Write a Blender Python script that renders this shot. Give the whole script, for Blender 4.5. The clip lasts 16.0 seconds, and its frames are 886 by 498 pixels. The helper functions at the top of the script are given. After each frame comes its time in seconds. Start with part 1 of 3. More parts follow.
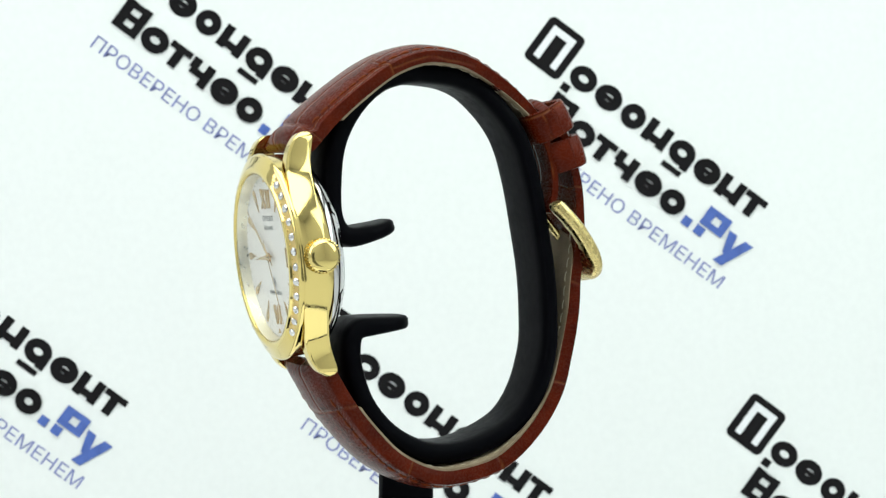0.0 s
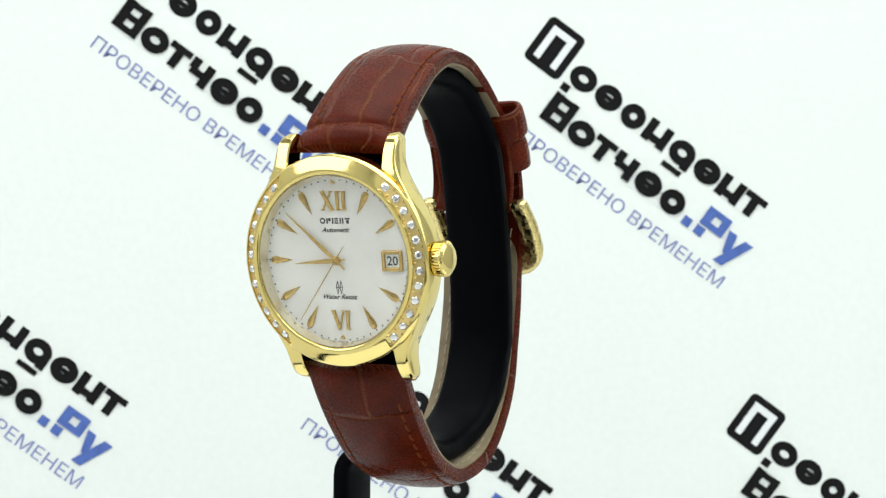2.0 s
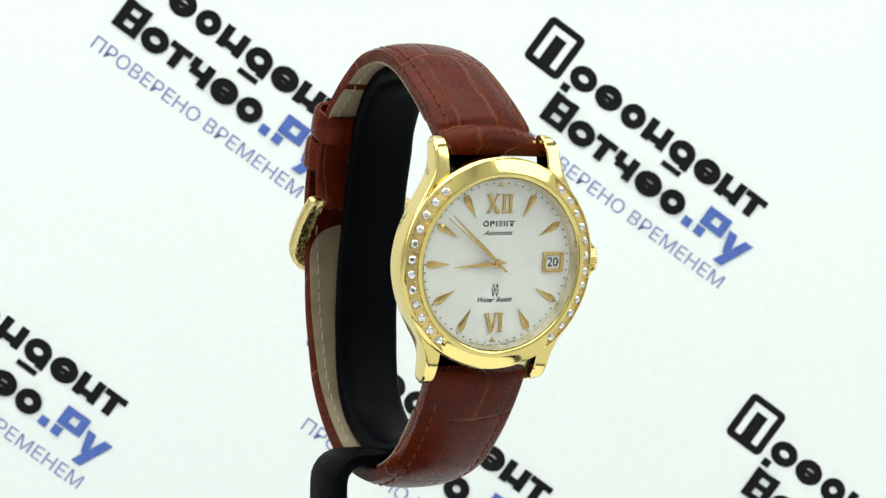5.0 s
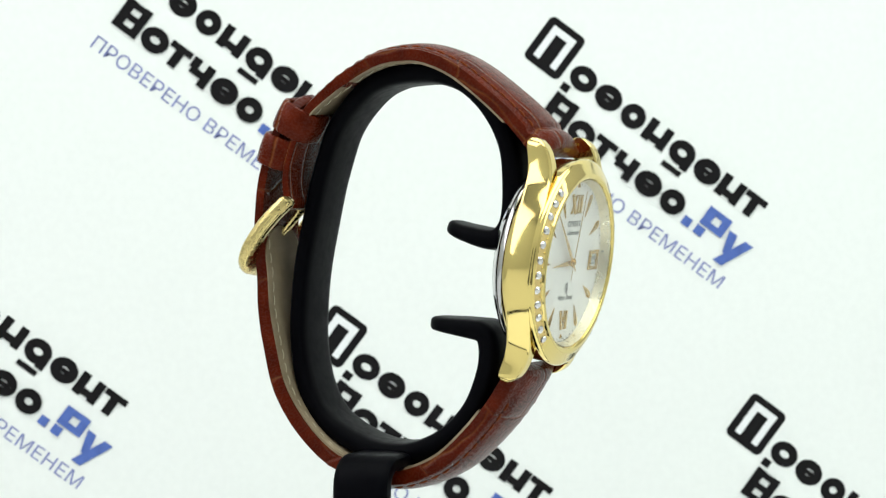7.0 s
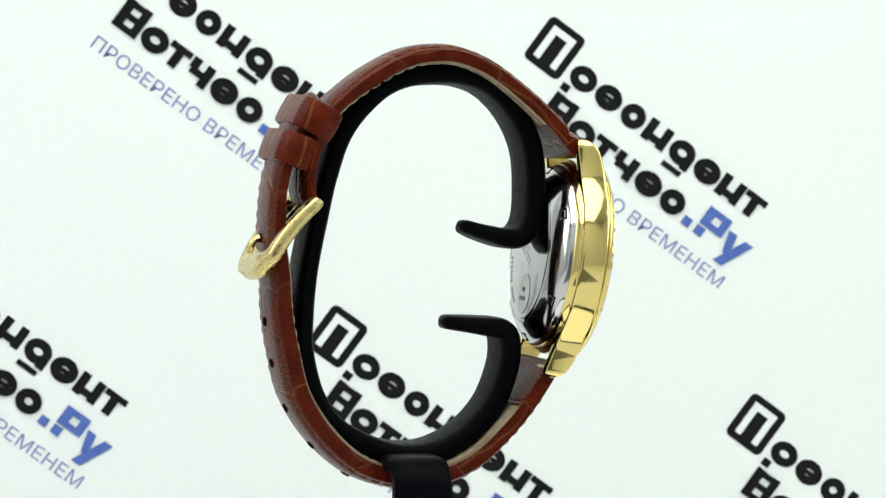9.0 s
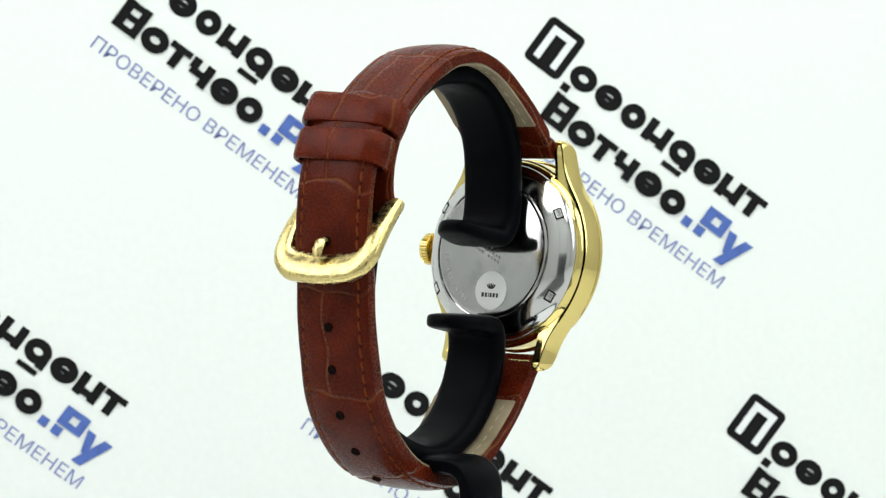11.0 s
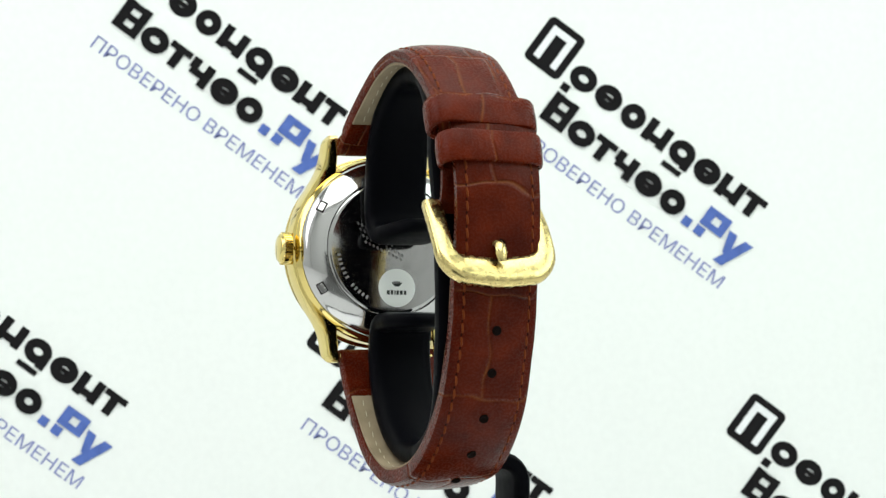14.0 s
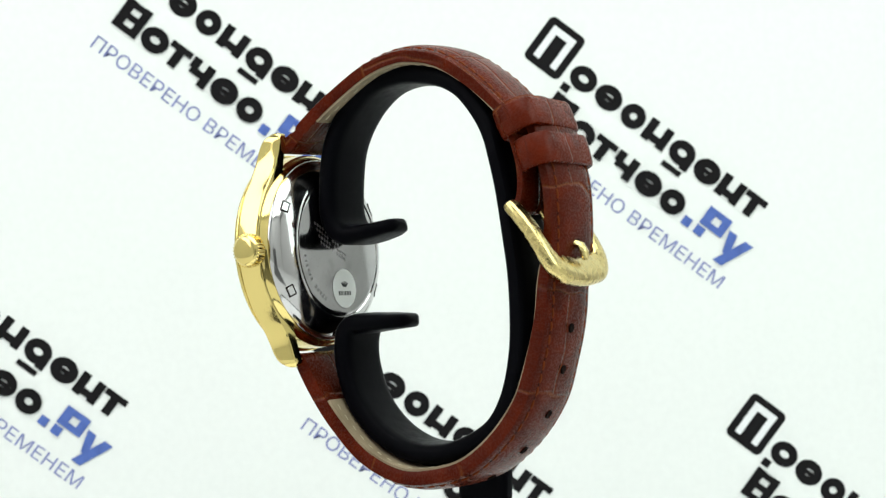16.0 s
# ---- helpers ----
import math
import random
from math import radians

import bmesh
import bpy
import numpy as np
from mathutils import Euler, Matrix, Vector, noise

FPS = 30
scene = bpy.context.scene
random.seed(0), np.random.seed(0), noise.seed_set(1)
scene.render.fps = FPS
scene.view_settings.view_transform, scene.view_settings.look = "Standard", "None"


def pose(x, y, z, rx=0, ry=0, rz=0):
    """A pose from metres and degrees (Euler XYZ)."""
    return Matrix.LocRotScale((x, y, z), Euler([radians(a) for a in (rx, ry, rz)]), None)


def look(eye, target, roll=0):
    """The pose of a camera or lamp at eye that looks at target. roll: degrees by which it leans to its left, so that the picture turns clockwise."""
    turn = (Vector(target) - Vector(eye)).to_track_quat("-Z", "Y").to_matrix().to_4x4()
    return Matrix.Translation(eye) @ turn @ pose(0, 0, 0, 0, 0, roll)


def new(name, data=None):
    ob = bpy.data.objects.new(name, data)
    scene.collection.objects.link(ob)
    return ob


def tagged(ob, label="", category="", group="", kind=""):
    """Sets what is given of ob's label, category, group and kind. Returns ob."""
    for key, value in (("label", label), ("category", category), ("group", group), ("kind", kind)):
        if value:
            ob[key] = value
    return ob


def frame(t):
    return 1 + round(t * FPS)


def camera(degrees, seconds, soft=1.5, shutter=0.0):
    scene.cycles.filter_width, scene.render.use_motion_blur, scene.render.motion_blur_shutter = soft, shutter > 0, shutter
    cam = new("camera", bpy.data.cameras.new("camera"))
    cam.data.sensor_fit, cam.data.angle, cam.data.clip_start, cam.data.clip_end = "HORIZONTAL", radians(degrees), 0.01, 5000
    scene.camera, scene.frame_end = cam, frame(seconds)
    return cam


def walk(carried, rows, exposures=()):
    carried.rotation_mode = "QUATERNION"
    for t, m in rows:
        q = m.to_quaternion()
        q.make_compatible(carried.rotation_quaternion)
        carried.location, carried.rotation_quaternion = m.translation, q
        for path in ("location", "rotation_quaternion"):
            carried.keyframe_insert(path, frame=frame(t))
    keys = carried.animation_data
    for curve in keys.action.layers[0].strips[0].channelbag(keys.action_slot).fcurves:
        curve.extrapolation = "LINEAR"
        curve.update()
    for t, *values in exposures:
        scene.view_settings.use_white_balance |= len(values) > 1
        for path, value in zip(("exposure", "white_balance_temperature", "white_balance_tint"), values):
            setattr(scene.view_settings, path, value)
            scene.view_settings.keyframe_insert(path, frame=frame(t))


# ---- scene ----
# ---- camera ----
H = 0.130                       # height of the lens above the table
cam = camera(19.38, 16.0, 1.3)
EYE = (0.0, -0.4594, H)
AIM = look(EYE, (EYE[0] + 0.00735, EYE[1] + 0.99966, EYE[2] - 0.02484), 0.947)
walk(cam, [(0.0, AIM), (16.0, AIM)], [(0.0, -0.05, 6330, 10), (1.0, -0.05, 6370, 10), (2.4, -0.04, 6460, 10), (3.1, -0.08, 6480, 10), (3.6, -0.11, 6460, 10), (4.2, -0.07, 6460, 10), (6.3, -0.03, 6470, 10),
                                      (7.2, -0.05, 6480, 10), (8.5, -0.08, 6470, 10), (9.4, -0.07, 6460, 10), (11.3, -0.02, 6490, 10), (16.0, -0.01, 6500, 10)])
cam.data.dof.use_dof, cam.data.dof.focus_distance, cam.data.dof.aperture_fstop = True, 0.44, 88.0

# ---- light: a white photo tent with a lamp over it and one at each side ----
world = bpy.data.worlds.new("studio")
scene.world = world
world.use_nodes = True
world.node_tree.nodes["Background"].inputs[0].default_value = (0.9, 0.95, 1.0, 1)
world.node_tree.nodes["Background"].inputs[1].default_value = 0.05


def area_lamp(name, eye, target, sx, sy, watts, colour):
    data = bpy.data.lights.new(name, "AREA")
    data.shape, data.size, data.size_y, data.energy, data.color = "RECTANGLE", sx, sy, watts, colour
    ob = new(name, data)
    ob.matrix_basis = look(eye, target)
    return ob


area_lamp("lamp_top", (0, -0.22, 0.88), (0, -0.22, 0), 0.9, 1.08, 10.7, (0.93, 1.0, 0.942))
area_lamp("lamp_side", (-0.62, -0.10, 0.42), (0, 0.06, 0.12), 0.6, 0.6, 3.1, (0.98, 0.98, 1.01))
area_lamp("lamp_side", (0.62, -0.10, 0.42), (0, 0.06, 0.12), 0.6, 0.6, 3.2, (0.83, 1.0, 0.93))


# ---- materials ----
def material(name, colour, rough=0.5, metal=0.0, spec=0.5):
    m = bpy.data.materials.new(name)
    m.use_nodes = True
    b = m.node_tree.nodes["Principled BSDF"]
    b.inputs["Base Color"].default_value = (*colour, 1)
    b.inputs["Roughness"].default_value = rough
    b.inputs["Metallic"].default_value = metal
    b.inputs["Specular IOR Level"].default_value = spec
    return m, m.node_tree.nodes, m.node_tree.links, b


def noise_node(nodes, links, scale, detail=4, coords="Object", vec=None):
    n = nodes.new("ShaderNodeTexNoise")
    n.inputs["Scale"].default_value, n.inputs["Detail"].default_value = scale, detail
    if vec is None:
        vec = nodes.new("ShaderNodeTexCoord").outputs[coords]
    links.new(vec, n.inputs["Vector"])
    return n


def ramp(nodes, links, fac, stops):
    r = nodes.new("ShaderNodeValToRGB")
    r.color_ramp.elements[0].position, r.color_ramp.elements[0].color = stops[0][0], (*stops[0][1], 1)
    r.color_ramp.elements[1].position, r.color_ramp.elements[1].color = stops[-1][0], (*stops[-1][1], 1)
    for p, c in stops[1:-1]:
        r.color_ramp.elements.new(p).color = (*c, 1)
    links.new(fac, r.inputs[0])
    return r.outputs[0]


def bump(nodes, links, height, b, strength=0.3, distance=0.0002):
    n = nodes.new("ShaderNodeBump")
    n.inputs["Strength"].default_value, n.inputs["Distance"].default_value = strength, distance
    links.new(height, n.inputs["Height"])
    links.new(n.outputs[0], b.inputs["Normal"])
    return n


def grey(v):
    return (v, v, v)


def gold_material(name, colour, rough):
    m, n, l, b = material(name, colour, rough, 1.0)
    t = noise_node(n, l, 900)
    l.new(ramp(n, l, t.outputs[0], [(0.35, grey(rough * 0.7)), (0.7, grey(rough * 1.6))]), b.inputs["Roughness"])
    s = noise_node(n, l, 120, 2)
    bump(n, l, s.outputs[0], b, 0.03, 0.0002)
    return m


GOLD = gold_material("polished_gold", (0.75, 0.595, 0.22), 0.08)
GOLD_SATIN = gold_material("satin_gold", (0.80, 0.73, 0.56), 0.34)
GOLD_BUCKLE = gold_material("buckle_gold", (0.64, 0.51, 0.215), 0.23)
GOLD_MARK = gold_material("gold_marker", (0.54, 0.36, 0.13), 0.08)
GOLD_SET = gold_material("grained_gold", (0.74, 0.56, 0.24), 0.42)
STEEL = gold_material("polished_steel", (0.54, 0.525, 0.525), 0.10)


def worn_steel():
    m, n, l, b = material("worn_steel", (0.5, 0.49, 0.48), 0.3, 1.0)
    t = noise_node(n, l, 170, 6)
    t.inputs["Distortion"].default_value = 0.6
    l.new(ramp(n, l, t.outputs[0], [(0.25, (0.33, 0.32, 0.32)), (0.4, (0.42, 0.41, 0.41)), (0.8, (0.48, 0.47, 0.47))]), b.inputs["Base Color"])
    s = noise_node(n, l, 1500, 3)
    l.new(ramp(n, l, s.outputs[0], [(0.3, grey(0.06)), (0.7, grey(0.14))]), b.inputs["Roughness"])
    return m


BACK_STEEL = worn_steel()
ETCHED = material("etched_steel", (0.30, 0.29, 0.29), 0.5, 1.0)[0]


def leather(name, tone, scale_wide, scale_long, x0, s0, gloss):
    """Crocodile-embossed leather on (x, s) in millimetres: scales of that size, one corner at (x0, s0)."""
    m, n, l, b = material(name, (0.2, 0.045, 0.02), 0.42, 0.0, gloss)
    uv = n.new("ShaderNodeTexCoord").outputs["UV"]

    def math_node(kind, one, two):
        k = n.new("ShaderNodeMath")
        k.operation = kind
        for v, socket in ((one, k.inputs[0]), (two, k.inputs[1])):
            if isinstance(v, (int, float)):
                socket.default_value = v
            else:
                l.new(v, socket)
        return k.outputs[0]

    def vector_node(kind, one, *rest):
        k = n.new("ShaderNodeVectorMath")
        k.operation = kind
        l.new(one, k.inputs[0])
        for v, socket in zip(rest, k.inputs[1:]):
            if isinstance(v, tuple):
                socket.default_value = v
            else:
                l.new(v, socket)
        return k.outputs[0]

    wob = noise_node(n, l, 0.11, 1, vec=uv)
    centred = vector_node("SUBTRACT", wob.outputs["Color"], (0.5, 0.5, 0.5))
    bent = vector_node("MULTIPLY_ADD", centred, (3.0, 7, 0), uv)
    shifted = vector_node("SUBTRACT", bent, (x0 - 40 * scale_wide, s0 - 40 * scale_long, 0))
    brick = n.new("ShaderNodeTexBrick")
    l.new(shifted, brick.inputs["Vector"])
    brick.inputs["Scale"].default_value = 1.0
    brick.inputs["Brick Width"].default_value, brick.inputs["Row Height"].default_value = scale_wide, scale_long
    brick.inputs["Mortar Size"].default_value, brick.inputs["Mortar Smooth"].default_value = 0.5, 1.0
    brick.offset = 0.35
    fine = noise_node(n, l, 2.4, 6, vec=uv)
    broad = noise_node(n, l, 0.22, 3, vec=uv)
    wrinkle = noise_node(n, l, 1.0, 3, vec=vector_node("MULTIPLY", bent, (1.0, 0.4, 1)))
    dark, light = [c * tone for c in (0.062, 0.0066, 0.0019)], [c * tone for c in (0.118, 0.0142, 0.0038)]
    base = ramp(n, l, broad.outputs[0], [(0.3, dark), (0.7, light)])
    mix = n.new("ShaderNodeMix")
    mix.data_type = "RGBA"
    l.new(base, mix.inputs[6])
    mix.inputs[7].default_value = (0.20 * tone, 0.062 * tone, 0.018 * tone, 1)
    seam = brick.outputs["Fac"]
    patch = noise_node(n, l, 0.16, 2, vec=uv)
    seen = ramp(n, l, patch.outputs[0], [(0.36, grey(0.06)), (0.60, grey(0.75))])
    l.new(math_node("MULTIPLY", math_node("POWER", seam, 2.0), seen), mix.inputs[0])
    l.new(mix.outputs[2], b.inputs["Base Color"])
    l.new(ramp(n, l, fine.outputs[0], [(0.3, grey(0.20)), (0.75, grey(0.36))]), b.inputs["Roughness"])
    grain = math_node("MULTIPLY", fine.outputs[0], 0.2)
    crease = math_node("MULTIPLY", wrinkle.outputs[0], 0.42)
    relief = math_node("SUBTRACT", math_node("ADD", grain, crease), math_node("MULTIPLY", seam, 0.8))
    bump(n, l, relief, b, 0.62, 0.00034)
    return m


LEATHER = leather("embossed_brown_leather", 0.80, 5.6, 18.0, 3.4, 4.0, 0.07)
LEATHER_LONG = leather("embossed_brown_leather_long", 0.72, 30.0, 18.0, 1.0, 8.4, 0.08)
LEATHER_KEEPER = leather("keeper_leather", 0.92, 11.0, 14.0, 3.0, 0.0, 0.09)
THREAD = material("rust_thread", (0.135, 0.028, 0.005), 0.7, 0.0, 0.1)[0]
PALE_THREAD = material("cream_thread", (0.45, 0.40, 0.29), 0.8, 0.0, 0.1)[0]


def suede():
    m, n, l, b = material("beige_lining", (0.40, 0.33, 0.22), 0.85)
    t = noise_node(n, l, 1400, 5)
    s = noise_node(n, l, 160, 3)
    l.new(ramp(n, l, s.outputs[0], [(0.3, (0.185, 0.137, 0.08)), (0.7, (0.30, 0.235, 0.15))]), b.inputs["Base Color"])
    bump(n, l, t.outputs[0], b, 0.5, 0.0001)
    return m


LINING = suede()
# dark colour in place of the shade down in the needle holes
STITCH_HOLE_SHADE = material("stitch_hole_shade", (0.012, 0.003, 0.0015), 0.9, 0.0, 0.02)[0]
# near-black that stands for the shade inside strap holes and notches
HOLE_SHADE = material("shaded_hole", (0.006, 0.004, 0.0035), 0.95, 0.0, 0.02)[0]


def black_plastic():
    m, n, l, b = material("black_plastic", (0.0016, 0.0016, 0.0026), 0.38, 0.0, 0.027)
    t = noise_node(n, l, 700, 4)
    l.new(ramp(n, l, t.outputs[0], [(0.3, grey(0.36)), (0.75, grey(0.5))]), b.inputs["Roughness"])
    bump(n, l, t.outputs[0], b, 0.12, 0.00008)
    return m


PLASTIC = black_plastic()


def pearl_dial():
    m, n, l, b = material("silver_white_dial", (0.80, 0.78, 0.76), 0.30, 0.0, 0.3)
    t = noise_node(n, l, 140, 3)
    t.inputs["Distortion"].default_value = 1.2
    l.new(ramp(n, l, t.outputs[0], [(0.3, (0.70, 0.665, 0.65)), (0.7, (0.79, 0.755, 0.735))]), b.inputs["Base Color"])
    return m


DIAL = pearl_dial()
INK = material("black_ink", (0.012, 0.011, 0.012), 0.5)[0]
PAPER = material("white_date_card", (0.78, 0.78, 0.76), 0.6)[0]
STONE = material("clear_crystal_stone", (0.70, 0.69, 0.69), 0.04, 0.9, 1.0)[0]


def glass():
    m = bpy.data.materials.new("watch_glass")
    m.use_nodes = True
    n, l = m.node_tree.nodes, m.node_tree.links
    n.remove(n["Principled BSDF"])
    tr, gl, mx, lw, pw, ad = (n.new("ShaderNode" + k) for k in ("BsdfTransparent", "BsdfGlossy", "MixShader", "LayerWeight", "Math", "Math"))
    tr.inputs[0].default_value = (0.98, 0.985, 0.975, 1)
    gl.inputs["Roughness"].default_value = 0.01
    lw.inputs[0].default_value = 0.5
    pw.operation, ad.operation = "POWER", "MULTIPLY_ADD"
    l.new(lw.outputs["Facing"], pw.inputs[0])
    pw.inputs[1].default_value = 4.0
    l.new(pw.outputs[0], ad.inputs[0])
    ad.inputs[1].default_value, ad.inputs[2].default_value = 0.45, 0.02
    l.new(ad.outputs[0], mx.inputs[0])
    l.new(tr.outputs[0], mx.inputs[1])
    l.new(gl.outputs[0], mx.inputs[2])
    l.new(mx.outputs[0], n["Material Output"].inputs[0])
    return m


GLASS = glass()


def printed(name, colour, rough=0.55, vary=0.03):
    m, n, l, b = material(name, colour, rough, 0.0, 0.12)
    t = noise_node(n, l, 500, 4)
    lo, hi = [c * (1 - vary) for c in colour], [min(1, c * (1 + vary)) for c in colour]
    l.new(ramp(n, l, t.outputs[0], [(0.35, lo), (0.65, hi)]), b.inputs["Base Color"])
    return m


SHEET = printed("white_backdrop_paper", (0.80, 0.81, 0.80), 0.6, 0.012)
PRINT_BLACK = printed("black_print", (0.007, 0.006, 0.007))
PRINT_BLUE = printed("blue_print", (0.085, 0.14, 0.42), 0.55, 0.10)
PRINT_SLOGAN = printed("violet_blue_print", (0.22, 0.24, 0.47), 0.55, 0.12)
PRINT_WHITE = printed("white_print", (0.80, 0.80, 0.82))
TENT = printed("pale_tent_fabric", (0.56, 0.56, 0.555), 0.9)
TABLE = printed("grey_table_laminate", (0.55, 0.55, 0.55), 0.5)
DARK = printed("dark_grey_front", (0.10, 0.10, 0.10), 0.9)

MM = 0.001


# ---- mesh helpers: everything is modelled in millimetres ----
def part(name, bm, mat, parent=None, label="", smooth=True, m=None, sharp=38):
    me = bpy.data.meshes.new(name)
    bmesh.ops.recalc_face_normals(bm, faces=bm.faces)
    for v in bm.verts:
        v.co *= MM
    for f in bm.faces:
        f.smooth = smooth
    bm.to_mesh(me)
    bm.free()
    for one in (mat if isinstance(mat, (list, tuple)) else [mat]):
        me.materials.append(one)
    if smooth:
        me.set_sharp_from_angle(angle=radians(sharp))
    ob = new(name, me)
    ob.parent = parent
    if m is not None:
        ob.matrix_basis = m
    if label:
        tagged(ob, label)
    return ob


def mm_pose(x, y, z, rx=0, ry=0, rz=0):
    return pose(x * MM, y * MM, z * MM, rx, ry, rz)


def curve_points(ctrl, step=0.6):
    """Catmull-Rom through the control points, evenly resampled."""
    p = [np.array(c, float) for c in ctrl]
    p = [2 * p[0] - p[1]] + p + [2 * p[-1] - p[-2]]
    fine = []
    for i in range(1, len(p) - 2):
        a, b, c, d = p[i - 1:i + 3]
        for k in range(24):
            t = k / 24
            fine.append(0.5 * (2 * b + (c - a) * t + (2 * a - 5 * b + 4 * c - d) * t * t + (3 * b - a - 3 * c + d) * t ** 3))
    fine.append(p[-2])
    fine = np.array(fine)
    s = np.concatenate([[0], np.cumsum(np.linalg.norm(np.diff(fine, axis=0), axis=1))])
    n = max(4, int(s[-1] / step))
    q = np.linspace(0, s[-1], n + 1)
    out = np.stack([np.interp(q, s, fine[:, k]) for k in range(fine.shape[1])], 1)
    tan = np.gradient(out, axis=0)
    tan /= np.linalg.norm(tan, axis=1)[:, None]
    return out, tan, q


def lean(z):
    """The loop of the strap leans a little to one side."""
    return 0.35 * max(-0.5, min(1.0, (z + 15) / 20)) - 0.025 * (z + 13)


def sweep(ctrl, section, side=1, step=0.6, span=None):
    """A strip along a path in the y-z plane; section(s, length) gives (x, outward) pairs round its outline."""
    pts, tan, q = curve_points(ctrl, step)
    if span:
        keep = (q >= span[0]) & (q <= span[1])
        pts, tan, q = pts[keep], tan[keep], q[keep]
    bm = bmesh.new()
    uv = bm.loops.layers.uv.new("UVMap")
    rings, data = [], {}
    for p, t, s in zip(pts, tan, q):
        nrm = np.array((-t[1], t[0])) * side
        row = []
        for x, o in section(s, q[-1]):
            v = bm.verts.new((x + lean(p[1]), p[0] + nrm[0] * o, p[1] + nrm[1] * o))
            data[v] = (x - x * o / 9, s)
            row.append(v)
        rings.append(row)
    k = len(rings[0])
    for a, b in zip(rings, rings[1:]):
        for i in range(k):
            bm.faces.new((a[i], a[(i + 1) % k], b[(i + 1) % k], b[i]))
    bm.faces.new(rings[0])
    bm.faces.new(rings[-1][::-1])
    for f in bm.faces:
        for lp in f.loops:
            lp[uv].uv = data[lp.vert]
    return bm


def tube(path, ra, rb, flat=(0, 0, 1), sides=14, closed=False, scale=None, corner=1.0):
    """A tube along 3D points, oval: ra across, rb along the direction flat."""
    p = [Vector(c) for c in path]
    bm = bmesh.new()
    rings = []
    n = len(p)
    for i, c in enumerate(p):
        a, b = (p[(i - 1) % n], p[(i + 1) % n]) if closed else (p[max(i - 1, 0)], p[min(i + 1, n - 1)])
        t = (b - a).normalized()
        w = Vector(flat)
        w = (w - t * w.dot(t)).normalized()
        u = t.cross(w)
        k = scale(i / (n - 1)) if scale else (1, 1)
        rings.append([bm.verts.new(c + u * (ra * k[0] * math.copysign(abs(math.cos(g)) ** corner, math.cos(g))) + w * (rb * k[1] * math.copysign(abs(math.sin(g)) ** corner, math.sin(g))))
                      for g in (2 * math.pi * j / sides for j in range(sides))])
    pairs = list(zip(rings, rings[1:])) + ([(rings[-1], rings[0])] if closed else [])
    for a, b in pairs:
        for j in range(sides):
            bm.faces.new((a[j], a[(j + 1) % sides], b[(j + 1) % sides], b[j]))
    if not closed:
        bm.faces.new(rings[0])
        bm.faces.new(rings[-1][::-1])
    return bm


def lathe(profile, segs=128, wobble=None):
    """Turns (radius, y) pairs round the y axis."""
    bm = bmesh.new()
    rows = []
    for r, y in profile:
        if r < 1e-6:
            rows.append([bm.verts.new((0, y, 0))])
        else:
            rows.append([bm.verts.new((r * math.sin(g), y, r * math.cos(g))) for g in (2 * math.pi * k / segs for k in range(segs))])
    for a, b in zip(rows, rows[1:]):
        for k in range(segs):
            j = (k + 1) % segs
            if len(a) == 1 and len(b) > 1:
                bm.faces.new((a[0], b[k], b[j]))
            elif len(b) == 1 and len(a) > 1:
                bm.faces.new((a[k], a[j], b[0]))
            elif len(a) > 1:
                bm.faces.new((a[k], a[j], b[j], b[k]))
    return bm


def slab(bm, outline, y0, y1):
    """A polygon in x-z extruded from y0 (front) to y1."""
    a = [bm.verts.new((x, y0, z)) for x, z in outline]
    b = [bm.verts.new((x, y1, z)) for x, z in outline]
    n = len(a)
    bm.faces.new(a)
    bm.faces.new(b[::-1])
    for i in range(n):
        bm.faces.new((a[i], b[i], b[(i + 1) % n], a[(i + 1) % n]))


def box(bm, lo, hi, bevel=0.0):
    v = bmesh.ops.create_cube(bm, size=1)["verts"]
    c, s = (Vector(lo) + Vector(hi)) / 2, Vector(hi) - Vector(lo)
    for one in v:
        one.co = c + Vector((one.co.x * s.x, one.co.y * s.y, one.co.z * s.z))
    if bevel:
        edges = {e for one in v for e in one.link_edges}
        bmesh.ops.bevel(bm, geom=list(edges), offset=bevel, segments=3, affect="EDGES", profile=0.5)


def writing(body, size, shear=0.0, spacing=1.0, thick=0.0, bold=0.0):
    """The word as a bmesh in x-z, facing -y, centred on its own width, standing on z = 0."""
    cu = bpy.data.curves.new("writing", "FONT")
    cu.body, cu.size, cu.shear, cu.space_character, cu.extrude, cu.offset = body, size, shear, spacing, thick, bold
    cu.resolution_u = 3
    ob = bpy.data.objects.new("writing", cu)
    me = bpy.data.meshes.new_from_object(ob)
    bm = bmesh.new()
    bm.from_mesh(me)
    bpy.data.objects.remove(ob)
    bpy.data.curves.remove(cu)
    bpy.data.meshes.remove(me)
    xs = [v.co.x for v in bm.verts] or [0]
    mid = (min(xs) + max(xs)) / 2
    for v in bm.verts:
        x, y, z = v.co
        v.co = (x - mid, -z, y)
    return bm


def moved(bm, x=0, y=0, z=0, turn=0, sx=1, sz=1):
    """Turn clockwise as seen from the front, then shift."""
    g = radians(turn)
    for v in bm.verts:
        a, b = v.co.x * sx, v.co.z * sz
        v.co = (a * math.cos(g) + b * math.sin(g) + x, v.co.y + y, -a * math.sin(g) + b * math.cos(g) + z)
    return bm


def join(bm, other):
    me = bpy.data.meshes.new("join")
    other.to_mesh(me)
    other.free()
    bm.from_mesh(me)
    bpy.data.meshes.remove(me)


